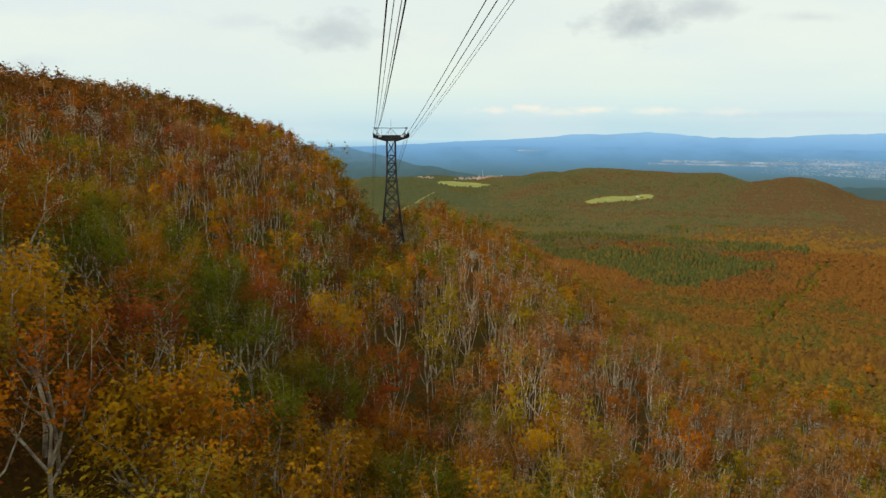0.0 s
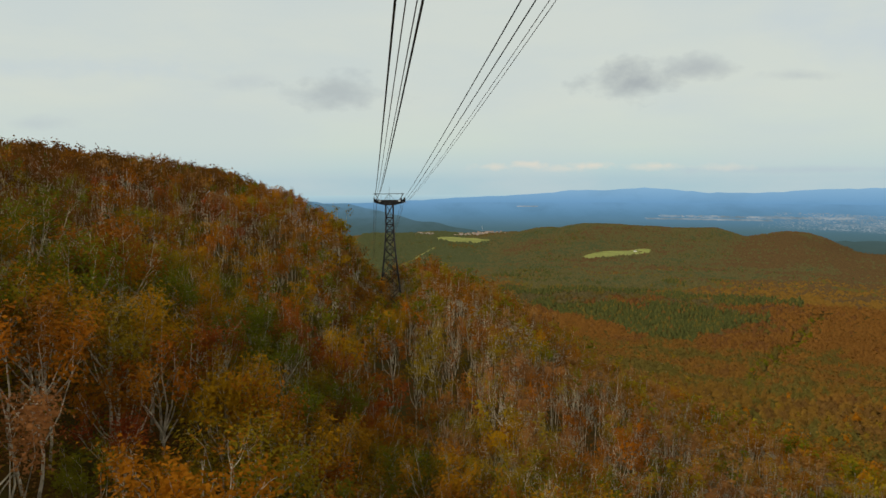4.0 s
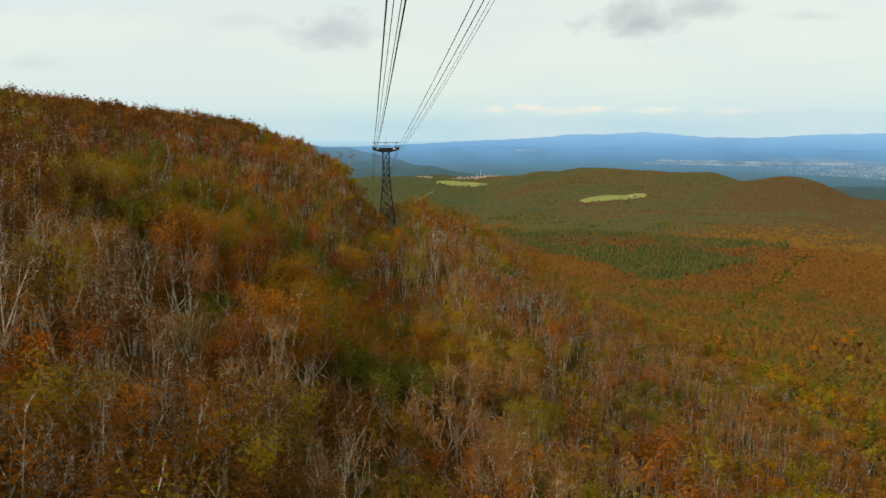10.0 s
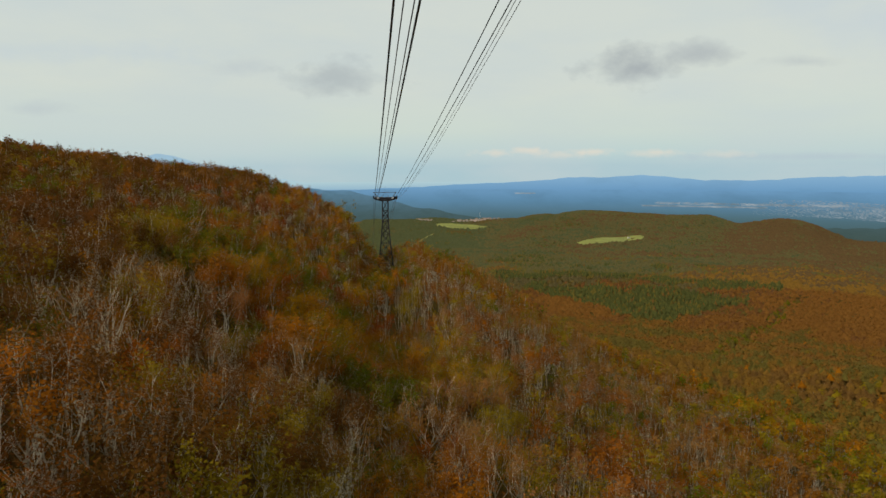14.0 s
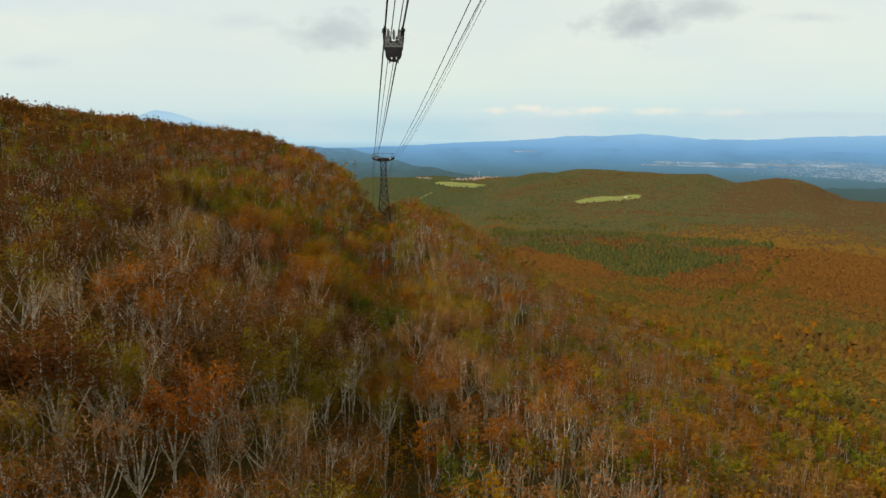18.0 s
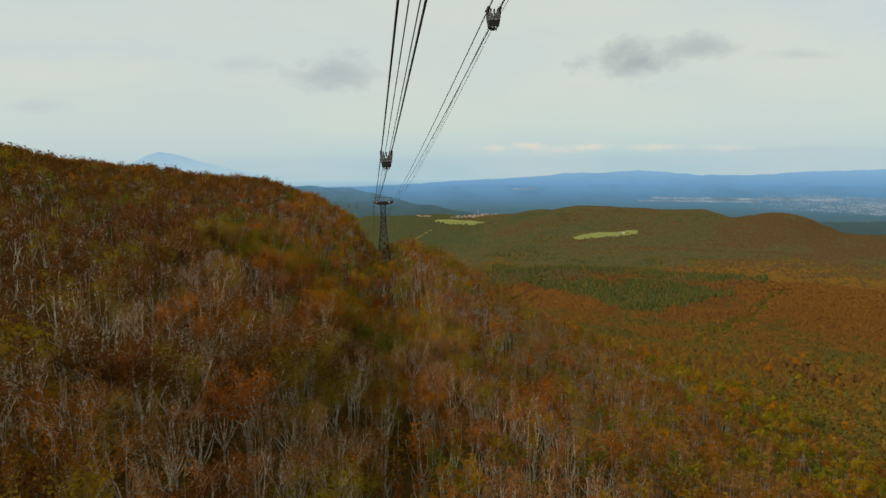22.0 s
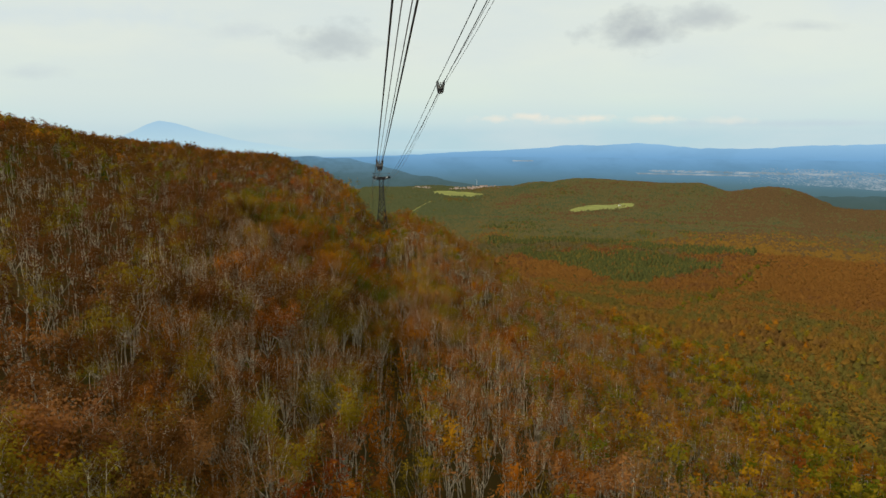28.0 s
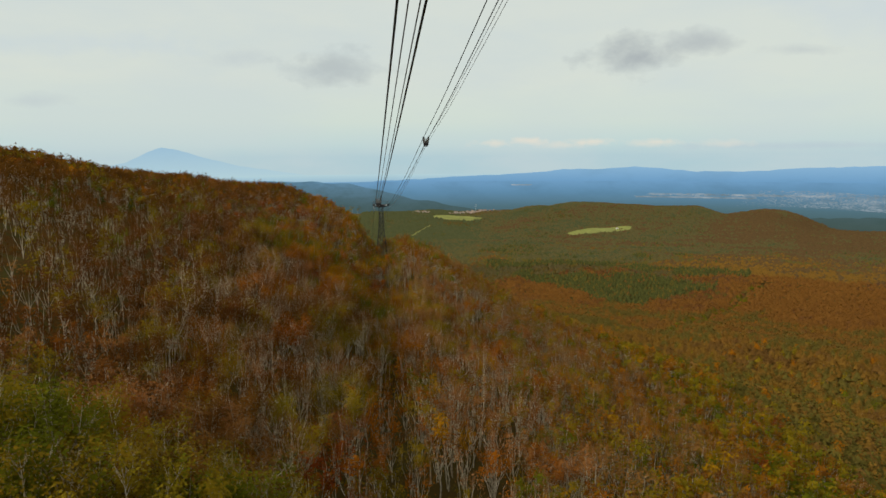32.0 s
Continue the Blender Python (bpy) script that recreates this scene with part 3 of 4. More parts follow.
# ---- trees ----
def tree_shape(rng, H, stems, limbs, subs, twigs, leaves, leaf, wide, spread=0.03, sides=4, wood=2):
    """A slender broadleaf tree: pale stems that part low into rising limbs, boughs and twigs, with leaf sprays along the outer wood.
    wood: 2 builds limbs, boughs and twigs; 1 limbs and boughs; 0 limbs alone."""
    paths, radii, tips = [], [], []
    for s in range(stems):
        az = rng.uniform(0, 6.28)
        lean = 0.03 if stems == 1 else rng.uniform(0.08, 0.2)
        fork = H * (rng.uniform(0.32, 0.48) if stems == 1 else rng.uniform(0.30, 0.48))
        t = np.linspace(0, 1, 2 + wood)
        bend = rng.normal(size=2) * 0.015 * H
        r0 = H * (0.0125 if stems == 1 else 0.0095)
        foot = np.array([math.cos(az), math.sin(az)])
        side = foot * (0.02 * H if stems > 1 else 0)
        pts = np.stack([side[0] + foot[0] * lean * fork * t + bend[0] * np.sin(t * 3.1), side[1] + foot[1] * lean * fork * t + bend[1] * np.sin(t * 3.1), fork * t - 0.6 * (t == 0)], -1)
        paths.append(pts)
        radii.append(r0 * (1 - 0.3 * t))
        count = max(2, limbs // stems)
        for b in range(count):
            a2 = az + (b + rng.uniform(-0.35, 0.35)) * 6.283 / count
            start = pts[-1] - (pts[-1] - pts[-2]) * rng.uniform(0, 0.8) * (b > 0)
            top = H * rng.uniform(0.80, 1.0)
            out = wide * (rng.uniform(0.45, 0.95) if b else 0.2)
            end = np.array([start[0] * 0.6 + math.cos(a2) * out, start[1] * 0.6 + math.sin(a2) * out, top - 0.22 * out])
            g = np.array([0, 0.3, 0.65, 1.0])[:, None] if wood else np.array([0, 0.5, 1.0])[:, None]
            bow = np.array([math.cos(a2), math.sin(a2), -0.35]) * out * 0.22
            P = start + (end - start) * g + bow * np.sin(g * 3.14) + rng.normal(size=(len(g), 3)) * 0.012 * H * (g > 0)
            rb = r0 * (0.72 if b == 0 else rng.uniform(0.46, 0.64)) * (1.05 if wood < 2 else 1.0)
            paths.append(P)
            radii.append(rb * (1 - 0.86 * g[:, 0]))
            d = (end - start) / np.linalg.norm(end - start)
            for k in range(subs):
                f = rng.uniform(0.5, 1.0)
                p = np.array([np.interp(f, g[:, 0], P[:, c]) for c in range(3)])
                a3 = a2 + rng.normal() * 1.3
                dd = d * 0.75 + np.array([math.cos(a3) * 0.55, math.sin(a3) * 0.55, 0.22])
                ln = H * rng.uniform(0.09, 0.2) * (1.15 - 0.5 * f)
                q = p + dd / np.linalg.norm(dd) * ln
                m = (p + q) / 2 + rng.normal(size=3) * 0.05 * ln + np.array([0, 0, -0.06 * ln])
                rs = rb * (0.42 - 0.16 * f)
                if wood:
                    paths.append(np.stack([p, m, q]))
                    radii.append([rs, rs * 0.65, rs * 0.2])
                tips += [m, q, q]
                for w in range(twigs):
                    f2 = rng.uniform(0.25, 1.0)
                    p2 = p + (q - p) * f2
                    d2 = dd * 0.8 + rng.normal(size=3) * 0.5 + np.array([0, 0, 0.15])
                    q2 = p2 + d2 / np.linalg.norm(d2) * H * rng.uniform(0.035, 0.09)
                    if wood > 1:
                        paths.append(np.stack([p2, q2]))
                        radii.append([rs * 0.42, rs * 0.15])
                    tips += [q2, (p2 + q2) / 2]
    tips = np.array(tips)
    pick = rng.randint(0, len(tips), leaves)
    at = tips[pick] + rng.normal(size=(leaves, 3)) * spread * H
    lean = (at - np.array([0, 0, H * 0.55])) / (np.array([wide, wide, H * 0.4])) + np.array([0, 0, 0.55])
    thick = [i for i in range(len(paths)) if len(paths[i]) > 3 or wood < 2]
    thin = [i for i in range(len(paths)) if not (len(paths[i]) > 3 or wood < 2)]
    V, Q = tubes([paths[i] for i in thick], [radii[i] for i in thick], sides)
    if thin:
        W, P = tubes([paths[i] for i in thin], [radii[i] for i in thin], 3)
        V, Q = np.vstack([V, W]), np.vstack([Q, P + len(V)])
    return (V, Q), leaf_points(rng, at, leaf, lean)


def dome_shape(rng, wide, H, low=0.5, n=8):
    """A far crown: an uneven cap of eight sides falling from a blunt top."""
    V = [(rng.uniform(-0.2, 0.2) * wide, rng.uniform(-0.2, 0.2) * wide, H)]
    for i in range(n):
        a, r = i * 6.283 / n + rng.uniform(-0.3, 0.3), wide * rng.uniform(0.75, 1.25)
        V.append((math.cos(a) * r, math.sin(a) * r, H * low * rng.uniform(0.85, 1.15)))
    Q = [(0, 1 + i, 1 + i + 1, 1 + (i + 2) % n) for i in range(0, n, 2)]
    return (np.zeros((0, 3)), np.zeros((0, 4), int)), (np.array(V), np.array(Q))


def conifer_shape(rng, H, tiers, blades, wide=0.2):
    """A dark fir: a straight stem and drooping sprays in tiers."""
    stem = tubes([[(0, 0, -0.4), (0, 0, H * 0.5), (0, 0, H)]], [[0.016 * H, 0.01 * H, 0.003 * H]], 4)
    V, Q = [], []
    for i in range(tiers):
        f = i / tiers
        z, r = H * (0.12 + 0.84 * f), H * wide * (1 - f) ** 0.8 + 0.15
        for b in range(blades):
            a = b * 6.283 / blades + i * 0.7 + rng.uniform(-0.25, 0.25)
            rr = r * rng.uniform(0.75, 1.2)
            d, s = np.array([math.cos(a), math.sin(a), 0]), np.array([-math.sin(a), math.cos(a), 0])
            o = np.array([0, 0, z])
            Q.append([len(V) + k for k in range(4)])
            V += [o + [0, 0, H * 0.06], o + d * rr * 0.6 + s * rr * 0.42, o + d * rr - [0, 0, rr * 0.45], o + d * rr * 0.6 - s * rr * 0.42]
    return stem, (np.array(V), np.array(Q))


class Grove:
    """Gathers many trees into one mesh: bark in slot 0, leaf colours after it."""

    def __init__(self):
        self.v, self.q, self.m, self.n = [], [], [], 0

    def put(self, shape, where, turn, size, colour):
        """shape: limbs and crown; where (n, 3), turn (n), size (n), colour (n) for n copies."""
        c, s = np.cos(turn), np.sin(turn)
        rot = np.zeros((len(turn), 3, 3))
        rot[:, 0, 0], rot[:, 0, 1], rot[:, 1, 0], rot[:, 1, 1], rot[:, 2, 2] = c, -s, s, c, 1
        rot *= size[:, None, None]
        for k, (V, Q) in enumerate(shape):
            if not len(V):
                continue
            W = np.einsum("nij,vj->nvi", rot, V) + where[:, None]
            self.v.append(W.reshape(-1, 3))
            self.q.append(np.where(Q[None] < 0, -1, Q[None] + (np.arange(len(turn)) * len(V))[:, None, None] + self.n).reshape(-1, 4))
            self.m.append(np.repeat(colour + 1 if k else colour * 0, len(Q)))
            self.n += W.shape[0] * W.shape[1]

    def done(self, name, label, category="forest", smooth=False):
        ob = new(name, mesh_of(name, np.concatenate(self.v), np.concatenate(self.q), [BARK] + LEAVES, np.concatenate(self.m), smooth))
        return tagged(ob, label, category, kind="stuff")


rng = np.random.RandomState(7)
# stems, limbs, boughs, twigs, leaf sprays, spray size, crown radius, looseness; leafy trees first, sparse ones after them
NEAR = [tree_shape(rng, 10, *k) for k in (
    (1, 7, 5, 2, 2300, 0.105, 2.9, 0.042), (2, 8, 4, 2, 2200, 0.105, 2.8, 0.040), (1, 8, 5, 2, 2500, 0.105, 3.2, 0.042), (1, 6, 5, 2, 2000, 0.105, 2.5, 0.040),
    (1, 7, 5, 3, 1250, 0.088, 2.5, 0.032), (3, 9, 4, 3, 1200, 0.088, 2.9, 0.032), (2, 8, 5, 3, 800, 0.076, 2.7, 0.027), (4, 12, 4, 2, 800, 0.076, 3.1, 0.027))]
MIDDLE = [tree_shape(rng, 10, *k, 3, 1) for k in (
    (1, 5, 4, 1, 460, 0.175, 2.6, 0.034), (1, 6, 3, 1, 430, 0.175, 2.5, 0.034), (2, 6, 4, 1, 480, 0.175, 2.9, 0.034),
    (1, 6, 3, 1, 300, 0.150, 2.5, 0.030), (3, 7, 3, 1, 280, 0.150, 2.8, 0.030), (2, 6, 3, 1, 190, 0.135, 2.6, 0.028))]
BEYOND = [tree_shape(rng, 10, *k, 3, 0) for k in (
    (1, 4, 3, 1, 215, 0.255, 2.6, 0.040), (1, 4, 3, 1, 200, 0.25, 2.5, 0.040), (1, 5, 3, 1, 150, 0.215, 2.4, 0.036), (2, 6, 3, 1, 125, 0.205, 2.6, 0.036))]
LOWER = [tree_shape(rng, 10, *k, 3, 0) for k in (
    (1, 3, 4, 1, 135, 0.37, 3.0, 0.05), (1, 3, 4, 1, 125, 0.36, 2.8, 0.05), (1, 4, 3, 1, 95, 0.32, 2.7, 0.045), (2, 4, 3, 1, 80, 0.31, 2.7, 0.045))]
DOMES = [dome_shape(rng, 7.0, 7.6, 0.26) for i in range(10)]


def crown_cap(rng, wide, sprays, spray, stem=False):
    """A tree far down the slope: a small lumpy cap with leaf sprays standing out of it."""
    V, Q = dome_shape(rng, wide, 8.2, 0.34)[1]
    limbs = tree_shape(rng, 10, 1, 2, 1, 0, 1, 0.1, 2.0, 0.03, 3, 0)[0]
    c = rng.normal(size=(sprays, 3))
    c[:, 2] = np.abs(c[:, 2]) + 0.2
    c /= np.linalg.norm(c, axis=1)[:, None]
    W, P = leaf_quads(rng, c * [wide * 0.88, wide * 0.88, 2.9] + [0, 0, 6.2], spray, c + [0, 0, 0.5], 0.3)
    return (limbs if stem else (limbs[0][:0], limbs[1][:0])), (np.vstack([V, W]), np.vstack([Q, P + len(V)]))


CAPS = [crown_cap(rng, 4.0, 42, 0.6, i % 3 == 1) for i in range(8)]
FIR = conifer_shape(rng, 11, 9, 7)
FAR_FIRS = [dome_shape(rng, 2.3 + 0.2 * i, 8.2, 0.25) for i in range(6)]


def scatter(x0, x1, y0, y1, cell, rng):
    gx, gy = np.meshgrid(np.arange(x0, x1, cell), np.arange(y0, y1, cell))
    n = gx.size
    return gx.ravel() + rng.uniform(-0.48, 0.48, n) * cell, gy.ravel() + rng.uniform(-0.48, 0.48, n) * cell


STATIONS = ((0.0, 0.0, 40.0), (5.0, -47.0, 44.0), (10.0, -93.0, 49.0), (20.0, -187.0, 62.0))


def in_sight(x, y, z, slack=2.5):
    """Whether the land leaves a tree's top in sight from some station along the ropeway."""
    seen = np.zeros(len(x), bool)
    for sx, sy, sz in STATIONS:
        clear = np.ones(len(x), bool)
        for f in np.linspace(0.12, 0.97, 36):
            px, py, pz = sx + (x - sx) * f, sy + (y - sy) * f, sz + (z - sz) * f
            clear &= (land(px, py) + 6 < pz + slack) | (np.hypot(x - px, y - py) < 9)
        seen |= clear
    return seen


def seen_range(x, y, z):
    """How near the ropeway cabin passes while the place lies ahead of it; and whether it does at all."""
    u, drop = x - LINE * y, 44 - 0.118 * np.minimum(y, 0) - z
    ahead = np.maximum(np.where(u > 0, u / 0.81, -u / 0.59) - 5, drop / 0.62 - 6)
    ahead = np.maximum(ahead, y)
    return np.sqrt(u ** 2 + drop ** 2 + ahead ** 2), y + 187 > ahead * 0.93


# drifts of one colour: place, radius, leaf colour
DRIFTS = ((-24, 38, 6, 2), (-25, 38, 3, 3), (-19, 32, 6, 2), (-17, 36, 3, 3), (-28, 48, 6, 4), (-19, 55, 4, 4), (-20, 70, 4, 1), (-13, 67, 7, 5), (-8, 74, 6, 1), (-5, 67, 4, 5), (-16, 42, 4, 1), (6, 68, 5, 2), (9, 61, 5, 3), (0, 82, 6, 2),
          (-1, 140, 9, 0), (9, 138, 10, 0), (-30, 60, 4, 2), (-25, 6, 3, 4), (-15, -117, 9, 2), (-24, -120, 8, 4), (-4, -117, 6, 2), (-1, -87, 4, 5), (3, -79, 4, 5), (6, -42, 4, 4))


def colours(x, y, rng):
    """A leaf colour for each tree: drifts of one colour mixed with strays; gold and olive towards the tower, rust
    between, dull olive at the lower end, and on the left rust darkened to stand in for shade.
    """
    u = x - LINE * y
    a, b, c = waves(x, y, 45, 21), waves(x, y, 26, 22), rng.uniform(size=len(x))
    bright = np.clip(sstep(4, 30, y) * (1 - sstep(80, 125, y)) * (u < 7) + 0.25 * sstep(75, 150, u), 0, 1)
    k = rng.uniform(size=len(x)) + 0.25 * (a - 0.2) + 0.46 * (bright - 0.4) + 0.08
    k = np.where((u < -45) & (y > -20), k * 0.62, k)
    pick = np.where(k < 0.12, 6, np.where(k < 0.48, 0, np.where(k < 0.68, 1, np.where(k < 0.88, 2, np.where(k < 1.06, 3, 4)))))
    pick = np.where((b > 0.75) & (c < 0.5) & (y > -10), np.where(c < 0.30, 1, 5), pick)
    pick = np.where(c > 0.945, 4, np.where(c > 0.925, 5, pick))
    e = rng.uniform(size=len(x))
    pale = np.where(e < 0.42, 6, np.where(e < 0.66, 0, np.where(e < 0.71, 1, np.where(e < 0.745, 3, np.where(e < 0.955, 2, 4)))))
    pick = np.where((u > 7) & (u < 130) & (rng.uniform(size=len(x)) < 0.86), pale, pick)
    f = rng.uniform(size=len(x))
    twiggy = np.where(f < 0.34, 0, np.where(f < 0.62, 6, np.where(f < 0.92, 2, 1)))
    pick = np.where((u < 2) & (u > -75) & (y < 14) & (y > -100) & (rng.uniform(size=len(x)) < 0.75), twiggy, pick)
    own = np.random.RandomState(17)
    g, h, q = own.uniform(size=(3, len(x)))
    # share of trees swapped for the darkened rust, where the slope lies in shade
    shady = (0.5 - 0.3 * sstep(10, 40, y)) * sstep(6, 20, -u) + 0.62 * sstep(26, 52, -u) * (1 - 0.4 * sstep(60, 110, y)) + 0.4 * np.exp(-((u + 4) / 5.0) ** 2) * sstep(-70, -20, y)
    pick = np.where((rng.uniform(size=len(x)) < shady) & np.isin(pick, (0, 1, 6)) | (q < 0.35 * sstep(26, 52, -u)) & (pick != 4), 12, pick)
    dull = sstep(78, 108, -y + 0.35 * u) * (u < 60) + 0.25 * sstep(30, 70, -y + 0.35 * u) * (u >= 60) * (u < 170)
    d = rng.uniform(size=len(x))
    other = np.where(d < 0.50, 2, np.where(d < 0.74, 4, np.where(d < 0.86, 6, np.where(d < 0.95, 3, 1))))
    pick = np.where(rng.uniform(size=len(x)) < 0.8 * dull, other, pick)
    pick = np.where((u > 85) & (rng.uniform(size=len(x)) < 0.22 * sstep(85, 140, u)), np.where(rng.uniform(size=len(x)) < 0.7, 2, 4), pick)
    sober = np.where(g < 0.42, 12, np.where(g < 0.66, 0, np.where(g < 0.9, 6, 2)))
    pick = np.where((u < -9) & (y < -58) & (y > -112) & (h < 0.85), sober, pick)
    pick = np.where((u < -6) & (u > -46) & (y <= -112) & (h < 0.85), np.where(g < 0.62, 2, 4), pick)
    pick = np.where((u > 135) & (u < 330) & (y < 210) & (h < 0.22), np.where(g < 0.72, 2, 4), pick)
    for dx, dy, wide, leaf in DRIFTS:
        pick = np.where((np.hypot(x - dx, y - dy) < wide) & (rng.uniform(size=len(x)) < 0.66), leaf, pick)
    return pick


rng = np.random.RandomState(31)
x, y = scatter(-190, 330, -150, 420, 4.3, rng)
z = land(x, y)
u = x - LINE * y
reach, visible = seen_range(x, y, z + 8)
keep = visible & ~((u > 4.3 + 0.9 * waves(x, y, 25, 24)) & (u < 6.4 + 0.9 * waves(x, y, 31, 25)) & (y < 240)) & (np.hypot(x + 12.87, y - 164) > 6.5)
keep &= (y > 25) | (rng.uniform(size=len(x)) < 0.8)
keep &= (reach < 120) | (rng.uniform(size=len(x)) < np.where(reach < 310, np.clip(1.4 - reach / 420, 0.6, 1), 0.92))
x, y, z, reach = x[keep], y[keep], z[keep], reach[keep]
keep = in_sight(x, y, z + 10, 6)
x, y, z, reach = x[keep], y[keep], z[keep], reach[keep]
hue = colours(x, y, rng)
fir = (x - LINE * y < -40) & (y > 20) & (rng.uniform(size=len(x)) < 0.09) | (np.hypot(x + 28, y - 182) < 3.5)
fir |= np.arange(len(x)) == np.argmin(np.hypot(x + 27, y - 176))
hue = np.where(fir, 7, hue)
turn, size = rng.uniform(0, 6.28, len(x)), rng.uniform(0.80, 1.20, len(x)) + 0.28 * rng.uniform(size=len(x)) ** 2
u = x - LINE * y
size = np.where(-u > 12 + 30 * (y < 60), 0.96 + 0.35 * (size - 1.1) + 0.16 * sstep(70, 110, -u), size)
size = size * (1 + 0.28 * (1 - sstep(-20, 80, y)) * (1 - sstep(50, 80, -u)))
size = size * (1 + 0.15 * sstep(20, 50, u) * (1 - sstep(-10, 50, y)))
size = size * (1 + 0.10 * sstep(36, 50, -u) * (1 - sstep(76, 90, -u)) * sstep(98, 118, y)) * np.where(reach < 42, 0.8, 1.0) * (1 - 0.4 * ((np.abs(u - 5.2) < 7) & (y > 146) & (y < 178)))
where = np.stack([x, y, z - 0.25], -1)
order = np.argsort(reach + 1000 * fir)
rank = np.empty(len(x), int)
rank[order] = np.arange(len(x))
kind = rng.randint(0, 1000, len(x))
bare = rng.uniform(size=len(x)) < np.array([0.55, 0.34, 0.2, 0.1, 0.08, 0.3, 0.75, 0.0, 0, 0, 0, 0, 0.4])[hue] + 0.24 * ((y < 15) & (y > -85)) - 0.30 * ((reach > 66) & (u < -25)) + 0.02 * ((u > 7) & (u < 110)) - 0.30 * ((y > 15) & (u < 7))
single = rank < 300
near, middle, beyond = [~single & ~fir & (reach >= a) & (reach < b) for a, b in ((0, 76), (76, 122), (122, 200))]
lower = ~single & ~fir & (reach >= 200) & (reach < 310)
far = ~single & ~fir & (reach >= 310)
hue = np.where(far & (hue != 7), np.array([9, 9, 14, 2, 14, 1, 8, 7, 8, 9, 14, 14, 8])[hue], hue)


def form(n):
    """Which of n forms each tree takes: the first half are leafy, the second sparse."""
    return kind % max(1, n // 2) + (n // 2) * bare if n > 1 else kind * 0


def grow(mask, shapes, name, label, smooth=False):
    g = Grove()
    which = form(len(shapes))
    for i, shape in enumerate(shapes):
        k = mask & (which == i)
        if k.any():
            g.put(shape, where[k], turn[k], size[k], hue[k])
    return g.done(name, label, smooth=smooth)


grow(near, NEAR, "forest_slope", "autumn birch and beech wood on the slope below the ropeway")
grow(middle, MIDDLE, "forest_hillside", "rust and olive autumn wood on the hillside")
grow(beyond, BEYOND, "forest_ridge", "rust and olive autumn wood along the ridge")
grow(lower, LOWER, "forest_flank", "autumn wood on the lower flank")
grow(far, [crown_cap(rng, 3.4, 20, 0.72) for i in range(8)], "forest_foot", "dense autumn wood at the foot of the slope", True)
size = np.where(fir, size * 0.72, size)
grow(fir, [FIR], "forest_firs", "dark firs standing among the ridge woods")

# the trees that the cabin passes nearest
limb_mesh = [mesh_of("trunk", *s[0], [BARK]) for s in NEAR]
crown_mesh = {}
shape_of = form(len(NEAR))
for i in np.flatnonzero(single):
    s, c = int(shape_of[i]), int(hue[i])
    if (s, c) not in crown_mesh:
        crown_mesh[s, c] = mesh_of("crown", *NEAR[s][1], [LEAVES[c]])
    tree = new("tree")
    tree.matrix_world = Matrix.LocRotScale(Vector(where[i]), Euler((0, 0, turn[i])), Vector((size[i],) * 3))
    tree.empty_display_size = 0.2
    for nm, me in (("trunk", limb_mesh[s]), ("crown", crown_mesh[s, c])):
        new(nm, me).parent = tree
    words = "sparse " if s >= 4 else "leafy "
    tagged(tree, f"{words}{COLOUR_WORDS[c]} autumn tree with {'several pale stems' if s in (1, 5, 6, 7) else 'a pale slender trunk'}", "tree", "trees on the slope")

# woods under and behind the cabin's way, and in the folds of the land
x, y = scatter(-170, 200, -290, 250, 5.2, rng)
z = land(x, y)
reach, visible = seen_range(x, y, z + 8)
u = x - LINE * y
keep = ~visible & ~((u > 4.0) & (u < 7.5)) & (np.hypot(x + 12.87, y - 167) > 5.0)
x, y, z = x[keep], y[keep], z[keep]
where, kind, bare = np.stack([x, y, z - 0.4], -1), rng.randint(0, 1000, len(x)), rng.uniform(size=len(x)) < 0.5
turn, size = rng.uniform(0, 6.28, len(x)), rng.uniform(0.6, 1.05, len(x))
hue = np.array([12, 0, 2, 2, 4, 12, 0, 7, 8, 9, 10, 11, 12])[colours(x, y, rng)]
grow(size > 0, [crown_cap(rng, 3.0, 5, 1.1) for i in range(6)], "forest_upslope", "autumn wood on the upper slope under the ropeway", True)

# low scrub between the trunks
x, y = scatter(-75, 75, -135, 190, 3.3, rng)
z = land(x, y)
reach, visible = seen_range(x, y, z)
keep = visible & (reach < 88)
x, y, z = x[keep], y[keep], z[keep]
where, kind = np.stack([x, y, z - 0.1], -1), rng.randint(0, 1000, len(x))
turn, size = rng.uniform(0, 6.28, len(x)), rng.uniform(0.5, 1.6, len(x)) * (0.7 + 0.5 * rng.uniform(size=len(x)))
hue = colours(x, y, rng)
hue = np.where(rng.uniform(size=len(x)) < 0.6, np.where(rng.uniform(size=len(x)) < 0.6, 2, 6), hue)
SCRUB = []
for i in range(4):
    c = rng.normal(size=(70, 3)) * np.array([1.0, 1.0, 0.75]) + np.array([0, 0, 1.7])
    c[:, 2] = np.maximum(c[:, 2], 0.25)
    SCRUB.append(((np.zeros((0, 3)), np.zeros((0, 4), int)), leaf_points(rng, c, 0.2, np.array([0, 0, 0.8]))))
g = Grove()
for i, shape in enumerate(SCRUB):
    k = kind % 4 == i
    g.put(shape, where[k], turn[k], size[k], hue[k])
g.done("undergrowth", "dull green and brown scrub under the trees", "undergrowth")

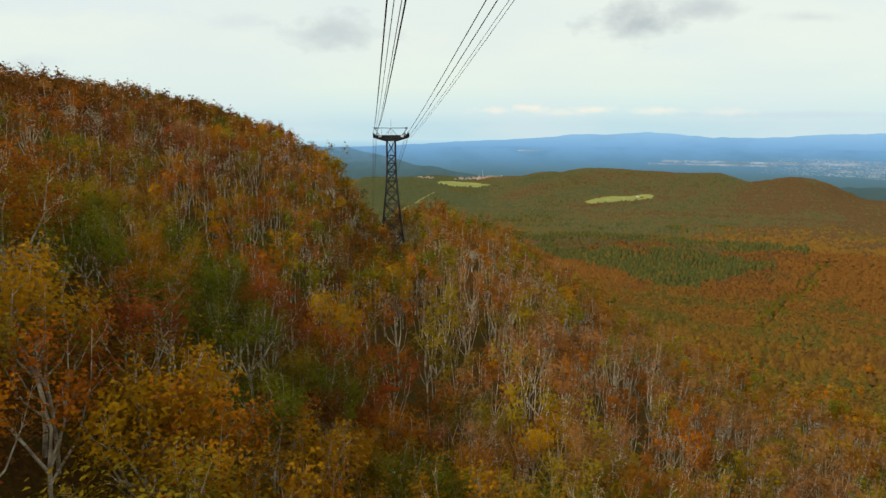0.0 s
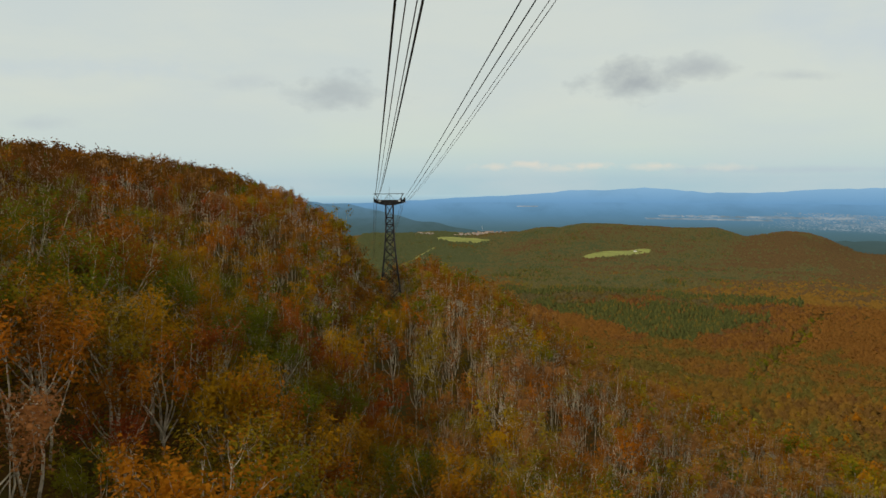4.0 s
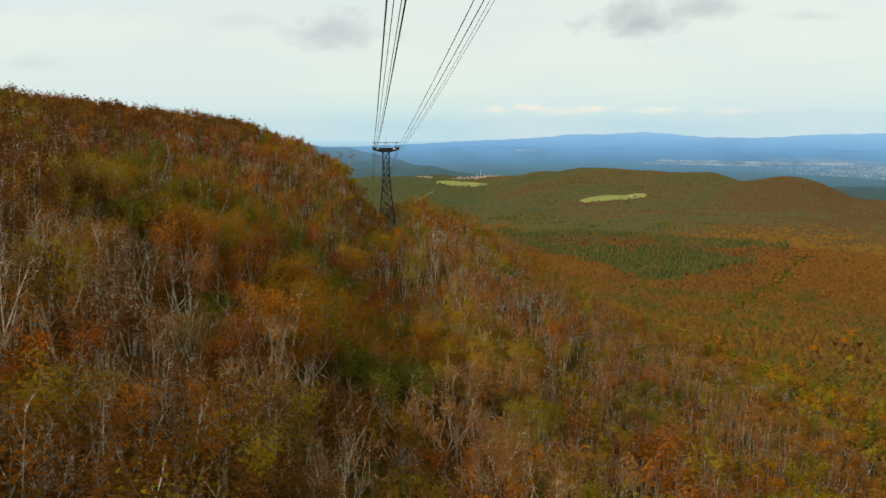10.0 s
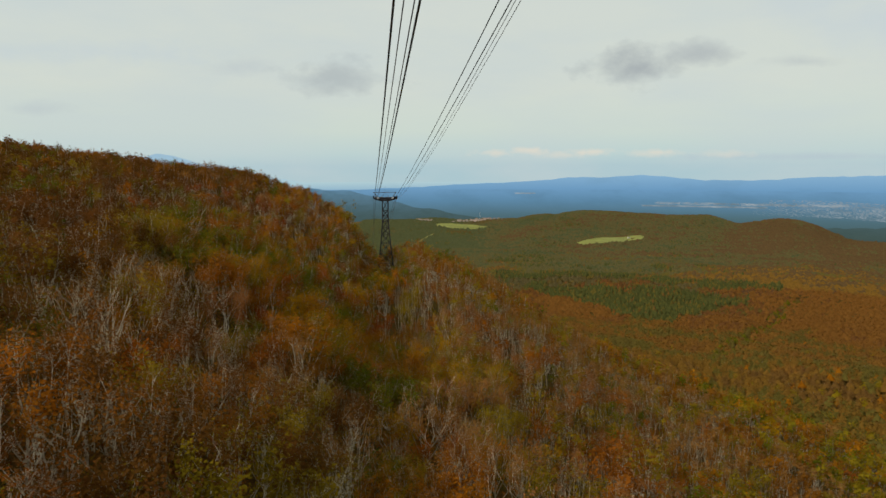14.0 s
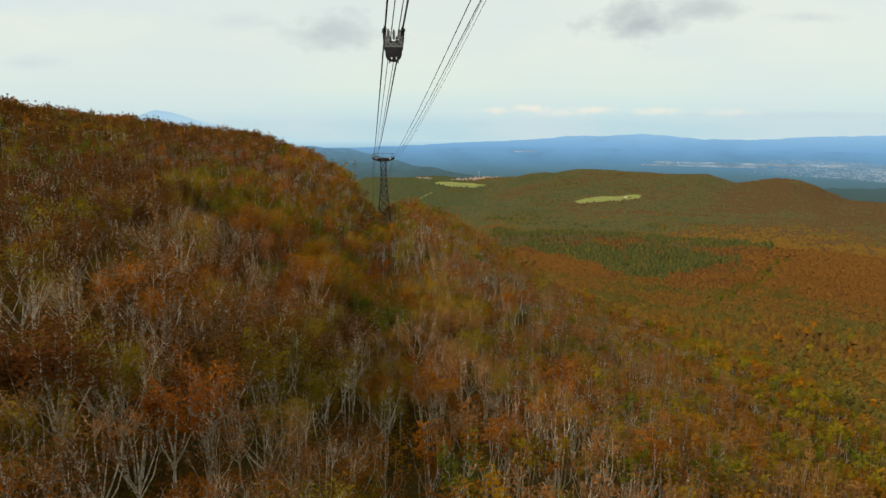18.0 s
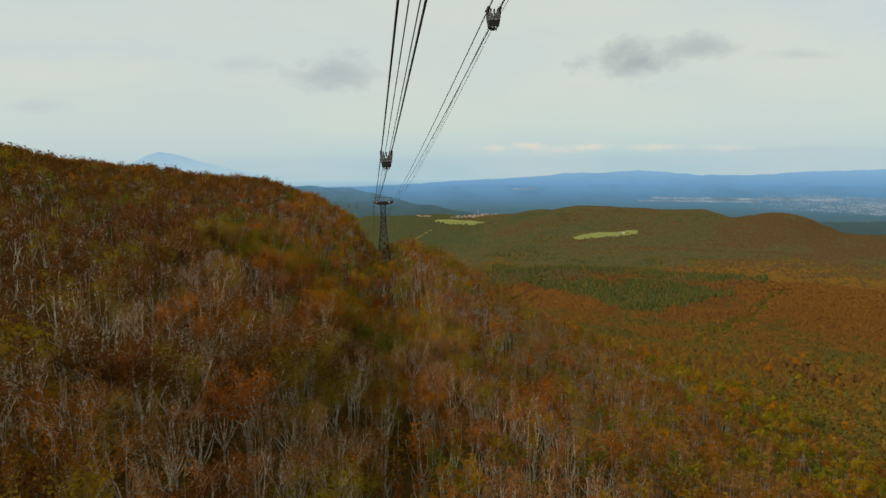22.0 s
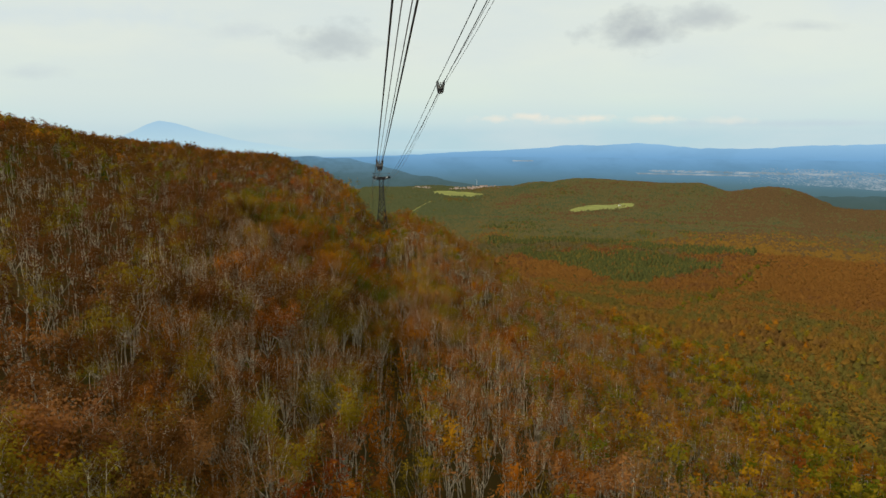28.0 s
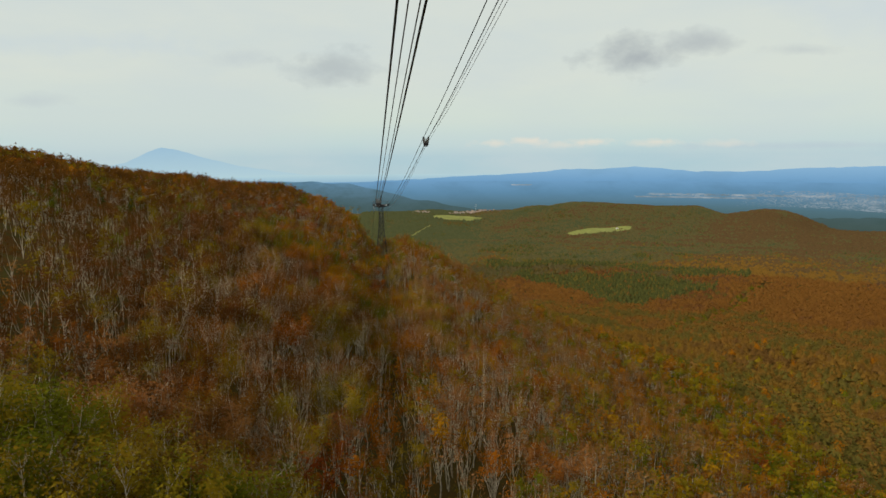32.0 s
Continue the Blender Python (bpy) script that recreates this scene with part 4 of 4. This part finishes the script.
# the valley woods
def plantation(x, y):
    """Where the conifers stand: a wedge on the valley floor and a belt behind it."""
    az, r = x / (y + 1), np.hypot(x, y)
    low_edge = np.interp(az, [0.12, 0.25, 0.33, 0.40, 0.50], [1250, 1090, 915, 970, 1190]) + 30 * waves(x, y, 110, 41) + 16 * waves(x, y, 23, 46)
    top_edge = np.interp(az, [0.12, 0.25, 0.42, 0.50], [1275, 1205, 1250, 1215]) + 20 * waves(x, y, 90, 42) + 12 * waves(x, y, 23, 47)
    wedge = (r > low_edge) & (r < top_edge) & (az > 0.08) & (az < 0.51)
    wedge |= (np.abs(r - 1545 - 24 * waves(x, y, 160, 48)) < 26) & (az > 0.04) & (az < 0.5) & (waves(x, y, 150, 49) > 0.1)
    return wedge | (np.abs(r - 1340 - 18 * waves(x, y, 140, 43)) < 42) & (az > 0.09) & (az < 0.56) & (waves(x, y, 130, 44) > -0.7)


x, y = [], []
for x0, x1, y0, y1, cell in ((60, 620, 60, 420, 4.6), (-80, 800, 420, 900, 5.1), (-200, 1250, 900, 1700, 7.6), (-350, 2150, 1700, 2950, 9.4)):
    a, b = scatter(x0, x1, y0, y1, cell, rng)
    k = ~plantation(a, b)
    x.append(a[k]), y.append(b[k])
a, b = scatter(40, 760, 780, 1640, 5.2, rng)
k = plantation(a, b) & (rng.uniform(size=len(a)) < 0.9)
x.append(a[k]), y.append(b[k])
x, y = np.concatenate(x), np.concatenate(y)
keep = (np.abs(x) < (y + 200) * 0.74) & ~((x < 330) & (y < 420)) & (x - LINE * y > -60) & ~in_meadow(x, y) & (np.abs(track_off(x, y)) > 2.5)
x, y = x[keep], y[keep]
keep = in_sight(x, y, land(x, y) + 10, 5)
x, y = x[keep], y[keep]
where = np.stack([x, y, land(x, y) - 0.3 - 1.5 * rng.uniform(size=len(x)) - 0.6 * (y > 1700)], -1)
az, r = x / (y + 1), np.hypot(x, y)
big = r > 930 + 50 * waves(x, y, 120, 55)
halfway = ~big & (r > 620 + 40 * waves(x, y, 80, 56))
turn, size = rng.uniform(0, 6.28, len(x)), rng.uniform(0.65, 1.2, len(x)) * np.where(y > 1700, 1.1, 0.9)
k, drift, fine = rng.uniform(size=len(x)), waves(x, y, 170, 51), waves(x, y, 60, 52)
k = 0.34 * k + 0.17 * drift + 0.13 * fine + 0.34
hue = np.where(k < 0.26, 8, np.where(k < 0.56, 9, 14))
stray = rng.uniform(size=len(x)) + 0.16 * sstep(640, 300, r) + 0.08 * (fine > 0.3)
hue = np.where(stray > 1.2, 3, np.where(stray > 1.12, 4, np.where(stray > 1.02, 2, np.where(stray > 1.0, 1, hue))))
k2 = 0.34 * (rng.uniform(size=len(x)) - 0.5) + 0.13 * waves(x, y, 420, 53) + 0.12 * waves(x, y, 130, 54) + 0.07 * waves(x, y, 48, 57) + 0.08
k2 = k2 + 0.40 * sstep(1150, 2000, r) - 0.30 * sstep(0.40, 0.52, az) * sstep(1500, 2300, r) + 0.4 * sstep(0.10, 0.0, az) + 0.08 * sstep(0.3, 0.15, az)
# long dark and rusty belts lie across the rise, one behind another
belt = np.sin((r + 60 * waves(x, y, 330, 63)) / 38.0) * sstep(1150, 1400, r) * (1 - sstep(1900, 2300, r))
k2 = k2 + 0.13 * belt - 0.12 * sstep(0.40, 0.58, az) * sstep(1950, 1500, r) + 0.34 * sstep(1120, 1260, r) * sstep(1900, 1500, r) * sstep(0.50, 0.36, az)
near_hue = np.where(k2 < 0.16, 9, np.where(k2 < 0.33, 8, np.where(k2 < 0.46, 14, 10)))
far_hue = np.where(k2 < 0.36, 15, np.where(k2 < 0.66, 10, 11))
hue = np.where(big, np.where(r + 130 * waves(x, y, 150, 58) + 520 * (rng.uniform(size=len(x)) - 0.5) < 1560, near_hue, far_hue), hue)
fir = plantation(x, y) | (r > 1450) & (waves(x, 3.2 * y, 420, 45) > 0.42) & (waves(x, y, 170, 64) > -0.5) & (rng.uniform(size=len(x)) < 0.42 * (1 - 0.7 * sstep(0.42, 0.5, az)))
edge = (np.abs(track_off(x, y)) < 11) & (rng.uniform(size=len(x)) < 0.5) & ~fir
hue = np.where(edge, np.where(rng.uniform(size=len(x)) < 0.5, 14, 4), np.where(fir, 7, hue))
size = np.where(fir, rng.uniform(0.7, 1.3, len(x)), size)
kind, bare = rng.randint(0, 1000, len(x)), rng.uniform(size=len(x)) < 0.5
grow(~fir & ~big & ~halfway, CAPS, "forest_valley", "orange and rust woods on the valley floor", True)
grow(~fir & halfway, [crown_cap(rng, 4.4, 14, 0.9) for i in range(8)], "forest_plain", "rust and amber woods across the valley floor", True)
grow(~fir & big & (r < 1330), [crown_cap(rng, 5.2, 9, 1.25) for i in range(8)], "forest_rise", "rust and olive woods round the plantation", True)
grow(~fir & big & (r >= 1330), DOMES, "forest_hills", "olive and russet woods on the low hills", True)
hue = np.where(fir, np.where(rng.uniform(size=len(x)) < 0.2, np.where(rng.uniform(size=len(x)) < 0.85, 14, 8), 13), hue)
grow(fir, FAR_FIRS, "forest_conifers", "dark green conifer plantation in the valley", True)


def build_lodges():
    r = random.Random(5)
    for i in range(17):
        px, py = (-100 + i * 14 if i < 5 else 66 + (i - 5) * 16) + r.uniform(-6, 6), 2756 + r.uniform(-12, 16)
        w, d, h = r.uniform(3, 7), r.uniform(3, 6), r.uniform(2.2, 3.8)
        lodge = new("lodge")
        lodge.matrix_world = pose(px, py, float(land(px, py)) + 0.3, 0, 0, r.uniform(-25, 25))
        tagged(lodge, "pale mountain lodge with a pitched roof in a clearing", "house", "lodges in the clearing")
        bm = bmesh.new()
        box(bm, 0, 0, h / 2 - 0.5, 2 * w, 2 * d, h + 1)
        part("wall", bm, LODGE_WALL, lodge)
        bm = bmesh.new()
        v = [bm.verts.new(p) for p in ((-w - 1, -d - 1, h), (w + 1, -d - 1, h), (w + 1, d + 1, h), (-w - 1, d + 1, h), (-w - 1, 0, h + 3), (w + 1, 0, h + 3))]
        for q in ((0, 1, 5, 4), (2, 3, 4, 5), (1, 2, 5), (3, 0, 4), (3, 2, 1, 0)):
            bm.faces.new([v[k] for k in q])
        part("roof", bm, ROOFS, lodge)
    mast = new("radio_mast")
    mast.matrix_world = pose(165, 2772, float(land(165.0, 2772.0)))
    tagged(mast, "slim white radio mast beside the lodges", "mast")
    bm = bmesh.new()
    bar(bm, (0, 0, 0), (0, 0, 30), 0.8)
    part("pole", bm, WHITE, mast)
    bm = bmesh.new()
    box(bm, 0, 0, 0.6, 4, 4, 1.4)
    part("plinth", bm, CONCRETE, mast)


def build_hut():
    hut = new("hut")
    hut.matrix_world = pose(648, 2205, float(land(648.0, 2205.0)) + 0.5, 0, 0, 30)
    tagged(hut, "small white field hut at the edge of the hay meadow", "hut")
    bm = bmesh.new()
    box(bm, 0, 0, 1.6, 9, 5, 3.6)
    part("wall", bm, WHITE, hut)
    bm = bmesh.new()
    plate(bm, [(-5, 3.4), (5, 3.4), (0, 5.4)], -3.2, 3.2)
    part("roof", bm, ROOFS, hut, "low pitched roof")


# ---- ropeway ----
def bar(bm, a, b, w, d=None):
    """A square bar from a to b."""
    a, b = Vector(a), Vector(b)
    m = (b - a).to_track_quat("Z", "Y").to_matrix().to_4x4()
    m.translation = (a + b) / 2
    bmesh.ops.create_cube(bm, size=1, matrix=m @ Matrix.Diagonal((w, d or w, (b - a).length, 1)))


def box(bm, x, y, z, sx, sy, sz):
    bmesh.ops.create_cube(bm, size=1, matrix=Matrix.Translation((x, y, z)) @ Matrix.Diagonal((sx, sy, sz, 1)))


TOWER = (-12.87, 167.0)
HEAD = 37.1
TURNED = math.degrees(math.atan(-LINE))


def build_tower():
    base = float(land(*TOWER))
    H = HEAD - base
    tower = new("ropeway_tower")
    tower.matrix_world = pose(TOWER[0], TOWER[1], base, 0, 0, TURNED)
    tagged(tower, "dark steel lattice ropeway tower with a wide crosshead", "ropeway tower")

    def half(z):
        f = z / (H - 1.3)
        return 1.05 + 2.3 * max(0.0, 1 - f / 0.8) ** 1.35
    levels = [-0.5]
    while levels[-1] < H - 3:
        levels.append(levels[-1] + 1.55 * half(levels[-1]) + 0.35)
    levels[-1] = H - 1.2
    for sx, sy in ((-1, -1), (1, -1), (1, 1), (-1, 1)):
        V, Q = tubes([[(sx * half(z), sy * half(z), z) for z in levels]], [[0.21] * len(levels)], 4)
        leg = new("leg", mesh_of("leg", V, Q, [STEEL]))
        leg.parent = tower
        bm = bmesh.new()
        box(bm, sx * half(0), sy * half(0), -0.1, 1.4, 1.4, 1.2)
        part("footing", bm, CONCRETE, tower, "concrete footing block")
    for z0, z1 in zip(levels, levels[1:]):
        for (ax, ay), (bx, by) in (((-1, -1), (1, -1)), ((1, -1), (1, 1)), ((1, 1), (-1, 1)), ((-1, 1), (-1, -1))):
            h0, h1 = half(z0), half(z1)
            bm = bmesh.new()
            bar(bm, (ax * h0, ay * h0, z0), (bx * h1, by * h1, z1), 0.16)
            bar(bm, (bx * h0, by * h0, z0), (ax * h1, ay * h1, z1), 0.16)
            part("cross_brace", bm, STEEL, tower)
            bm = bmesh.new()
            bar(bm, (ax * h1, ay * h1, z1), (bx * h1, by * h1, z1), 0.17)
            part("strut", bm, STEEL, tower)
    bm = bmesh.new()
    prof = [(-4.45, 0.75), (-4.45, -0.55), (-4.0, -0.75), (-1.5, -1.45), (1.5, -1.45), (4.0, -0.75), (4.45, -0.55), (4.45, 0.75), (4.1, 0.35), (3.7, 0.02), (-3.7, 0.02), (-4.1, 0.35)]
    front, back = [bm.verts.new((px, -1.1, H + pz)) for px, pz in prof], [bm.verts.new((px, 1.1, H + pz)) for px, pz in prof]
    bm.faces.new(front), bm.faces.new(back[::-1])
    for i in range(len(prof)):
        j = (i + 1) % len(prof)
        bm.faces.new((front[j], front[i], back[i], back[j]))
    part("crosshead", bm, STEEL, tower, "dark riveted box girder with upturned ends")
    for cx in (-3.95, 3.8):
        for off in (-0.41, 0.41):
            bm = bmesh.new()
            for i in range(-4, 4):
                y0, y1 = i * 0.55, (i + 1) * 0.55
                bar(bm, (cx + off, y0, H + 0.45 - 0.03 * y0 * y0), (cx + off, y1, H + 0.45 - 0.03 * y1 * y1), 0.2, 0.42)
            part("rope_saddle", bm, STEEL, tower, "curved rope saddle")
    bm = bmesh.new()
    bar(bm, (-4.45, 0, H + 1.75), (4.2, 0, H + 1.75), 0.16)
    part("top_beam", bm, PALE_STEEL, tower, "slim galvanised top beam")
    for s in (-1, 1):
        for y0 in (-0.5, 0.5):
            bm = bmesh.new()
            bar(bm, (s * 3.95, y0, H + 1.7), (s * 2.85, y0, H), 0.16)
            part("gantry_strut", bm, PALE_STEEL, tower)
        bm = bmesh.new()
        bar(bm, (0, 0, H + 1.7), (s * 1.5, 0, H), 0.1)
        part("gantry_brace", bm, PALE_STEEL, tower)
        bm = bmesh.new()
        box(bm, s * 3.75, 0, H + 1.75, 0.75, 0.6, 0.28)
        part("end_pulley_block", bm, PALE_STEEL, tower)
        bm = bmesh.new()
        box(bm, s * 2.75, -1.25, H - 0.25, 0.75, 0.35, 0.45)
        bmesh.ops.bevel(bm, geom=bm.edges[:], offset=0.06, segments=2, affect="EDGES")
        part("lamp_box", bm, WHITE, tower, "white enamelled lamp box")
    for px, h in ((-2.3, 1.5), (0.0, 3.9), (0.25, 1.1), (-0.6, 0.9)):
        bm = bmesh.new()
        bar(bm, (px, 0.3, H), (px, 0.3, H + h), 0.05)
        part("mast", bm, STEEL, tower)
    bm = bmesh.new()
    for sx in (-0.22, 0.22):
        bar(bm, (sx, -half(H * 0.5) * 0 - 1.2, H * 0.35), (sx, -1.15, H - 1.2), 0.05)
    for i in range(int(H * 0.65 / 0.4)):
        bar(bm, (-0.22, -1.18, H * 0.36 + i * 0.4), (0.22, -1.18, H * 0.36 + i * 0.4), 0.035)
    part("ladder", bm, PALE_STEEL, tower, "narrow steel ladder")


build_tower()
build_lodges()


def sag_left(y):
    return 48.95 - 0.0899 * y + 0.000129 * y * y - 1.04 * sstep(166, 70, y)


def sag_right(y):
    return 54.3 - 0.1238 * y + 0.000107 * y * y + 0.5 * sstep(166, 40, y) * sstep(-115, -75, y)


def rope(name, off, height, radius, mat, label, drop=0.0, belly=0.0, support=-79.0, behind=-330.0):
    """One rope along the line: hung from beyond the cabin to the tower, then down to the next span. belly: how far it hangs between its supports."""
    pts = []
    for y in list(np.arange(behind, 166, 6.0)) + [166.0]:
        f = min(1.0, max(0.0, (166 - y) / 12))
        s = (y - support) / (166 - support) if y > support else (support - y) / 250
        pts.append((off + LINE * y, y, height(y) - drop * f - belly * 4 * s * (1 - s)))
    top = pts[-1][2]
    for y in np.arange(180, 620, 20.0):
        s = y - 168
        pts.append((off + LINE * y, y, top - 0.6 - 0.19 * s + 0.00007 * s * s - drop * min(1, s / 12)))
    V, Q = tubes([pts], [[radius] * len(pts)], 6)
    ob = new(name, mesh_of(name, V, Q, [mat], smooth=True))
    tagged(ob, label, "cable", "ropes of the ropeway")


for centre, height, drop, belly in ((1.28, sag_left, 0.35, 0.0), (9.05, sag_right, 0.8, 1.2)):
    for off in (-0.41, 0.41):
        rope("track_rope", centre + off, height, 0.042, ROPE, "thick dark steel track rope of the ropeway")
    for off in (-0.15, 0.17):
        rope("haul_rope", centre + off, height, 0.022, THIN_ROPE, "thin grey haul rope hung along the track ropes", drop, belly)


def plate(bm, prof, y0, y1):
    """A plate of the given outline (x, z), from y0 to y1."""
    f, b = [bm.verts.new((px, y0, pz)) for px, pz in prof], [bm.verts.new((px, y1, pz)) for px, pz in prof]
    bm.faces.new(f), bm.faces.new(b[::-1])
    for i in range(len(prof)):
        j = (i + 1) % len(prof)
        bm.faces.new((f[j], f[i], b[i], b[j]))
    bmesh.ops.recalc_face_normals(bm, faces=bm.faces[:])


def build_carrier(x, y, z):
    c = new("rope_carrier")
    c.matrix_world = pose(x, y, z, 0, 0, TURNED) @ Matrix.Diagonal((0.91, 1.0, 1.06, 1.0))
    tagged(c, "grey and black steel rope carrier clamped between two track ropes", "rope carrier", "rope carriers")
    for s in (-1, 1):
        bm = bmesh.new()
        plate(bm, [(s * px, pz) for px, pz in ((0.42, 0.22), (0.50, 0.22), (0.555, -0.10), (0.53, -0.40), (0.47, -0.78), (0.36, -0.78), (0.40, -0.42), (0.38, -0.12))], -0.30, 0.30)
        part("side_arm", bm, STEEL, c)
        bm = bmesh.new()
        box(bm, s * 0.45, 0, 0.04, 0.15, 1.35, 0.17)
        bmesh.ops.bevel(bm, geom=bm.edges[:], offset=0.03, segments=2, affect="EDGES")
        part("rope_clamp", bm, STEEL, c)
        bm = bmesh.new()
        for yy in (-0.5, -0.2, 0.2, 0.5):
            box(bm, s * 0.56, yy, 0.04, 0.06, 0.07, 0.07)
        part("clamp_bolt", bm, PALE_STEEL, c)
        bm = bmesh.new()
        plate(bm, [(s * px, pz) for px, pz in ((0.22, -0.36), (0.20, -0.02), (0.26, 0.10), (0.33, 0.08), (0.36, -0.08), (0.34, -0.36))], -0.36, -0.29)
        part("guide_horn", bm, GREY_PAINT, c, "pale grey upright guide horn")
        for yy in (-0.22, 0.22):
            bm = bmesh.new()
            bmesh.ops.create_cone(bm, cap_ends=True, segments=18, radius1=0.17, radius2=0.17, depth=0.1, matrix=pose(s * 0.16, yy, -0.38, 0, 90, 0))
            part("sheave", bm, PALE_STEEL, c, "grey grooved sheave")
        for side in (-1, 1):
            bm = bmesh.new()
            box(bm, s * 0.125, side * 0.345, -1.16, 0.075, 0.012, 0.10)
            part("inspection_hole", bm, WHITE, c, "small pale hole in the bucket")
        bm = bmesh.new()
        box(bm, s * 0.22, -0.1, -1.30, 0.06, 0.06, 0.12)
        part("drain_stub", bm, STEEL, c)
    bm = bmesh.new()
    plate(bm, [(-0.05, -0.36), (-0.075, -0.05), (-0.03, 0.06), (0.03, 0.06), (0.075, -0.05), (0.05, -0.36)], -0.36, -0.29)
    part("guide_horn", bm, GREY_PAINT, c, "pale grey middle guide horn")
    for side in (-1, 1):
        bm = bmesh.new()
        plate(bm, [(-0.46, -0.16), (-0.36, -0.20), (-0.30, -0.36), (-0.16, -0.42), (0.16, -0.42), (0.30, -0.36), (0.36, -0.20), (0.46, -0.16), (0.46, -0.70), (-0.46, -0.70)], side * 0.315 - 0.012, side * 0.315 + 0.012)
        part("cheek_plate", bm, GREY_PAINT, c, "pale grey cheek plate")
    for px in (-0.3, -0.02, 0.28):
        bm = bmesh.new()
        bmesh.ops.create_cone(bm, cap_ends=True, segments=10, radius1=0.04, radius2=0.04, depth=0.68, matrix=pose(px, 0, -0.57, 90, 0, 0))
        part("axle_pin", bm, STEEL, c)
    bm = bmesh.new()
    outer = [(0.42 * math.cos(a), -0.92 - 0.36 * math.sin(a)) for a in [math.pi * k / 14 for k in range(15)]]
    outer = [(px * (1 + 0.18 * abs(math.sin(math.acos(max(-1, min(1, px / 0.42)))) * px)), pz) for px, pz in outer]
    plate(bm, [(0.46, -0.68)] + outer + [(-0.46, -0.68)], -0.335, 0.335)
    part("bucket", bm, STEEL, c, "black rounded steel bucket")


build_hut()
GREY_PAINT = plain_material("worn_grey_paint", (0.13, 0.125, 0.115), (0.36, 0.35, 0.325), 7.0, 0.7)
build_carrier(1.28 + LINE * -74, -74, float(sag_left(-74.0)))
build_carrier(9.05 + LINE * -79, -79, float(sag_right(-79.0)))
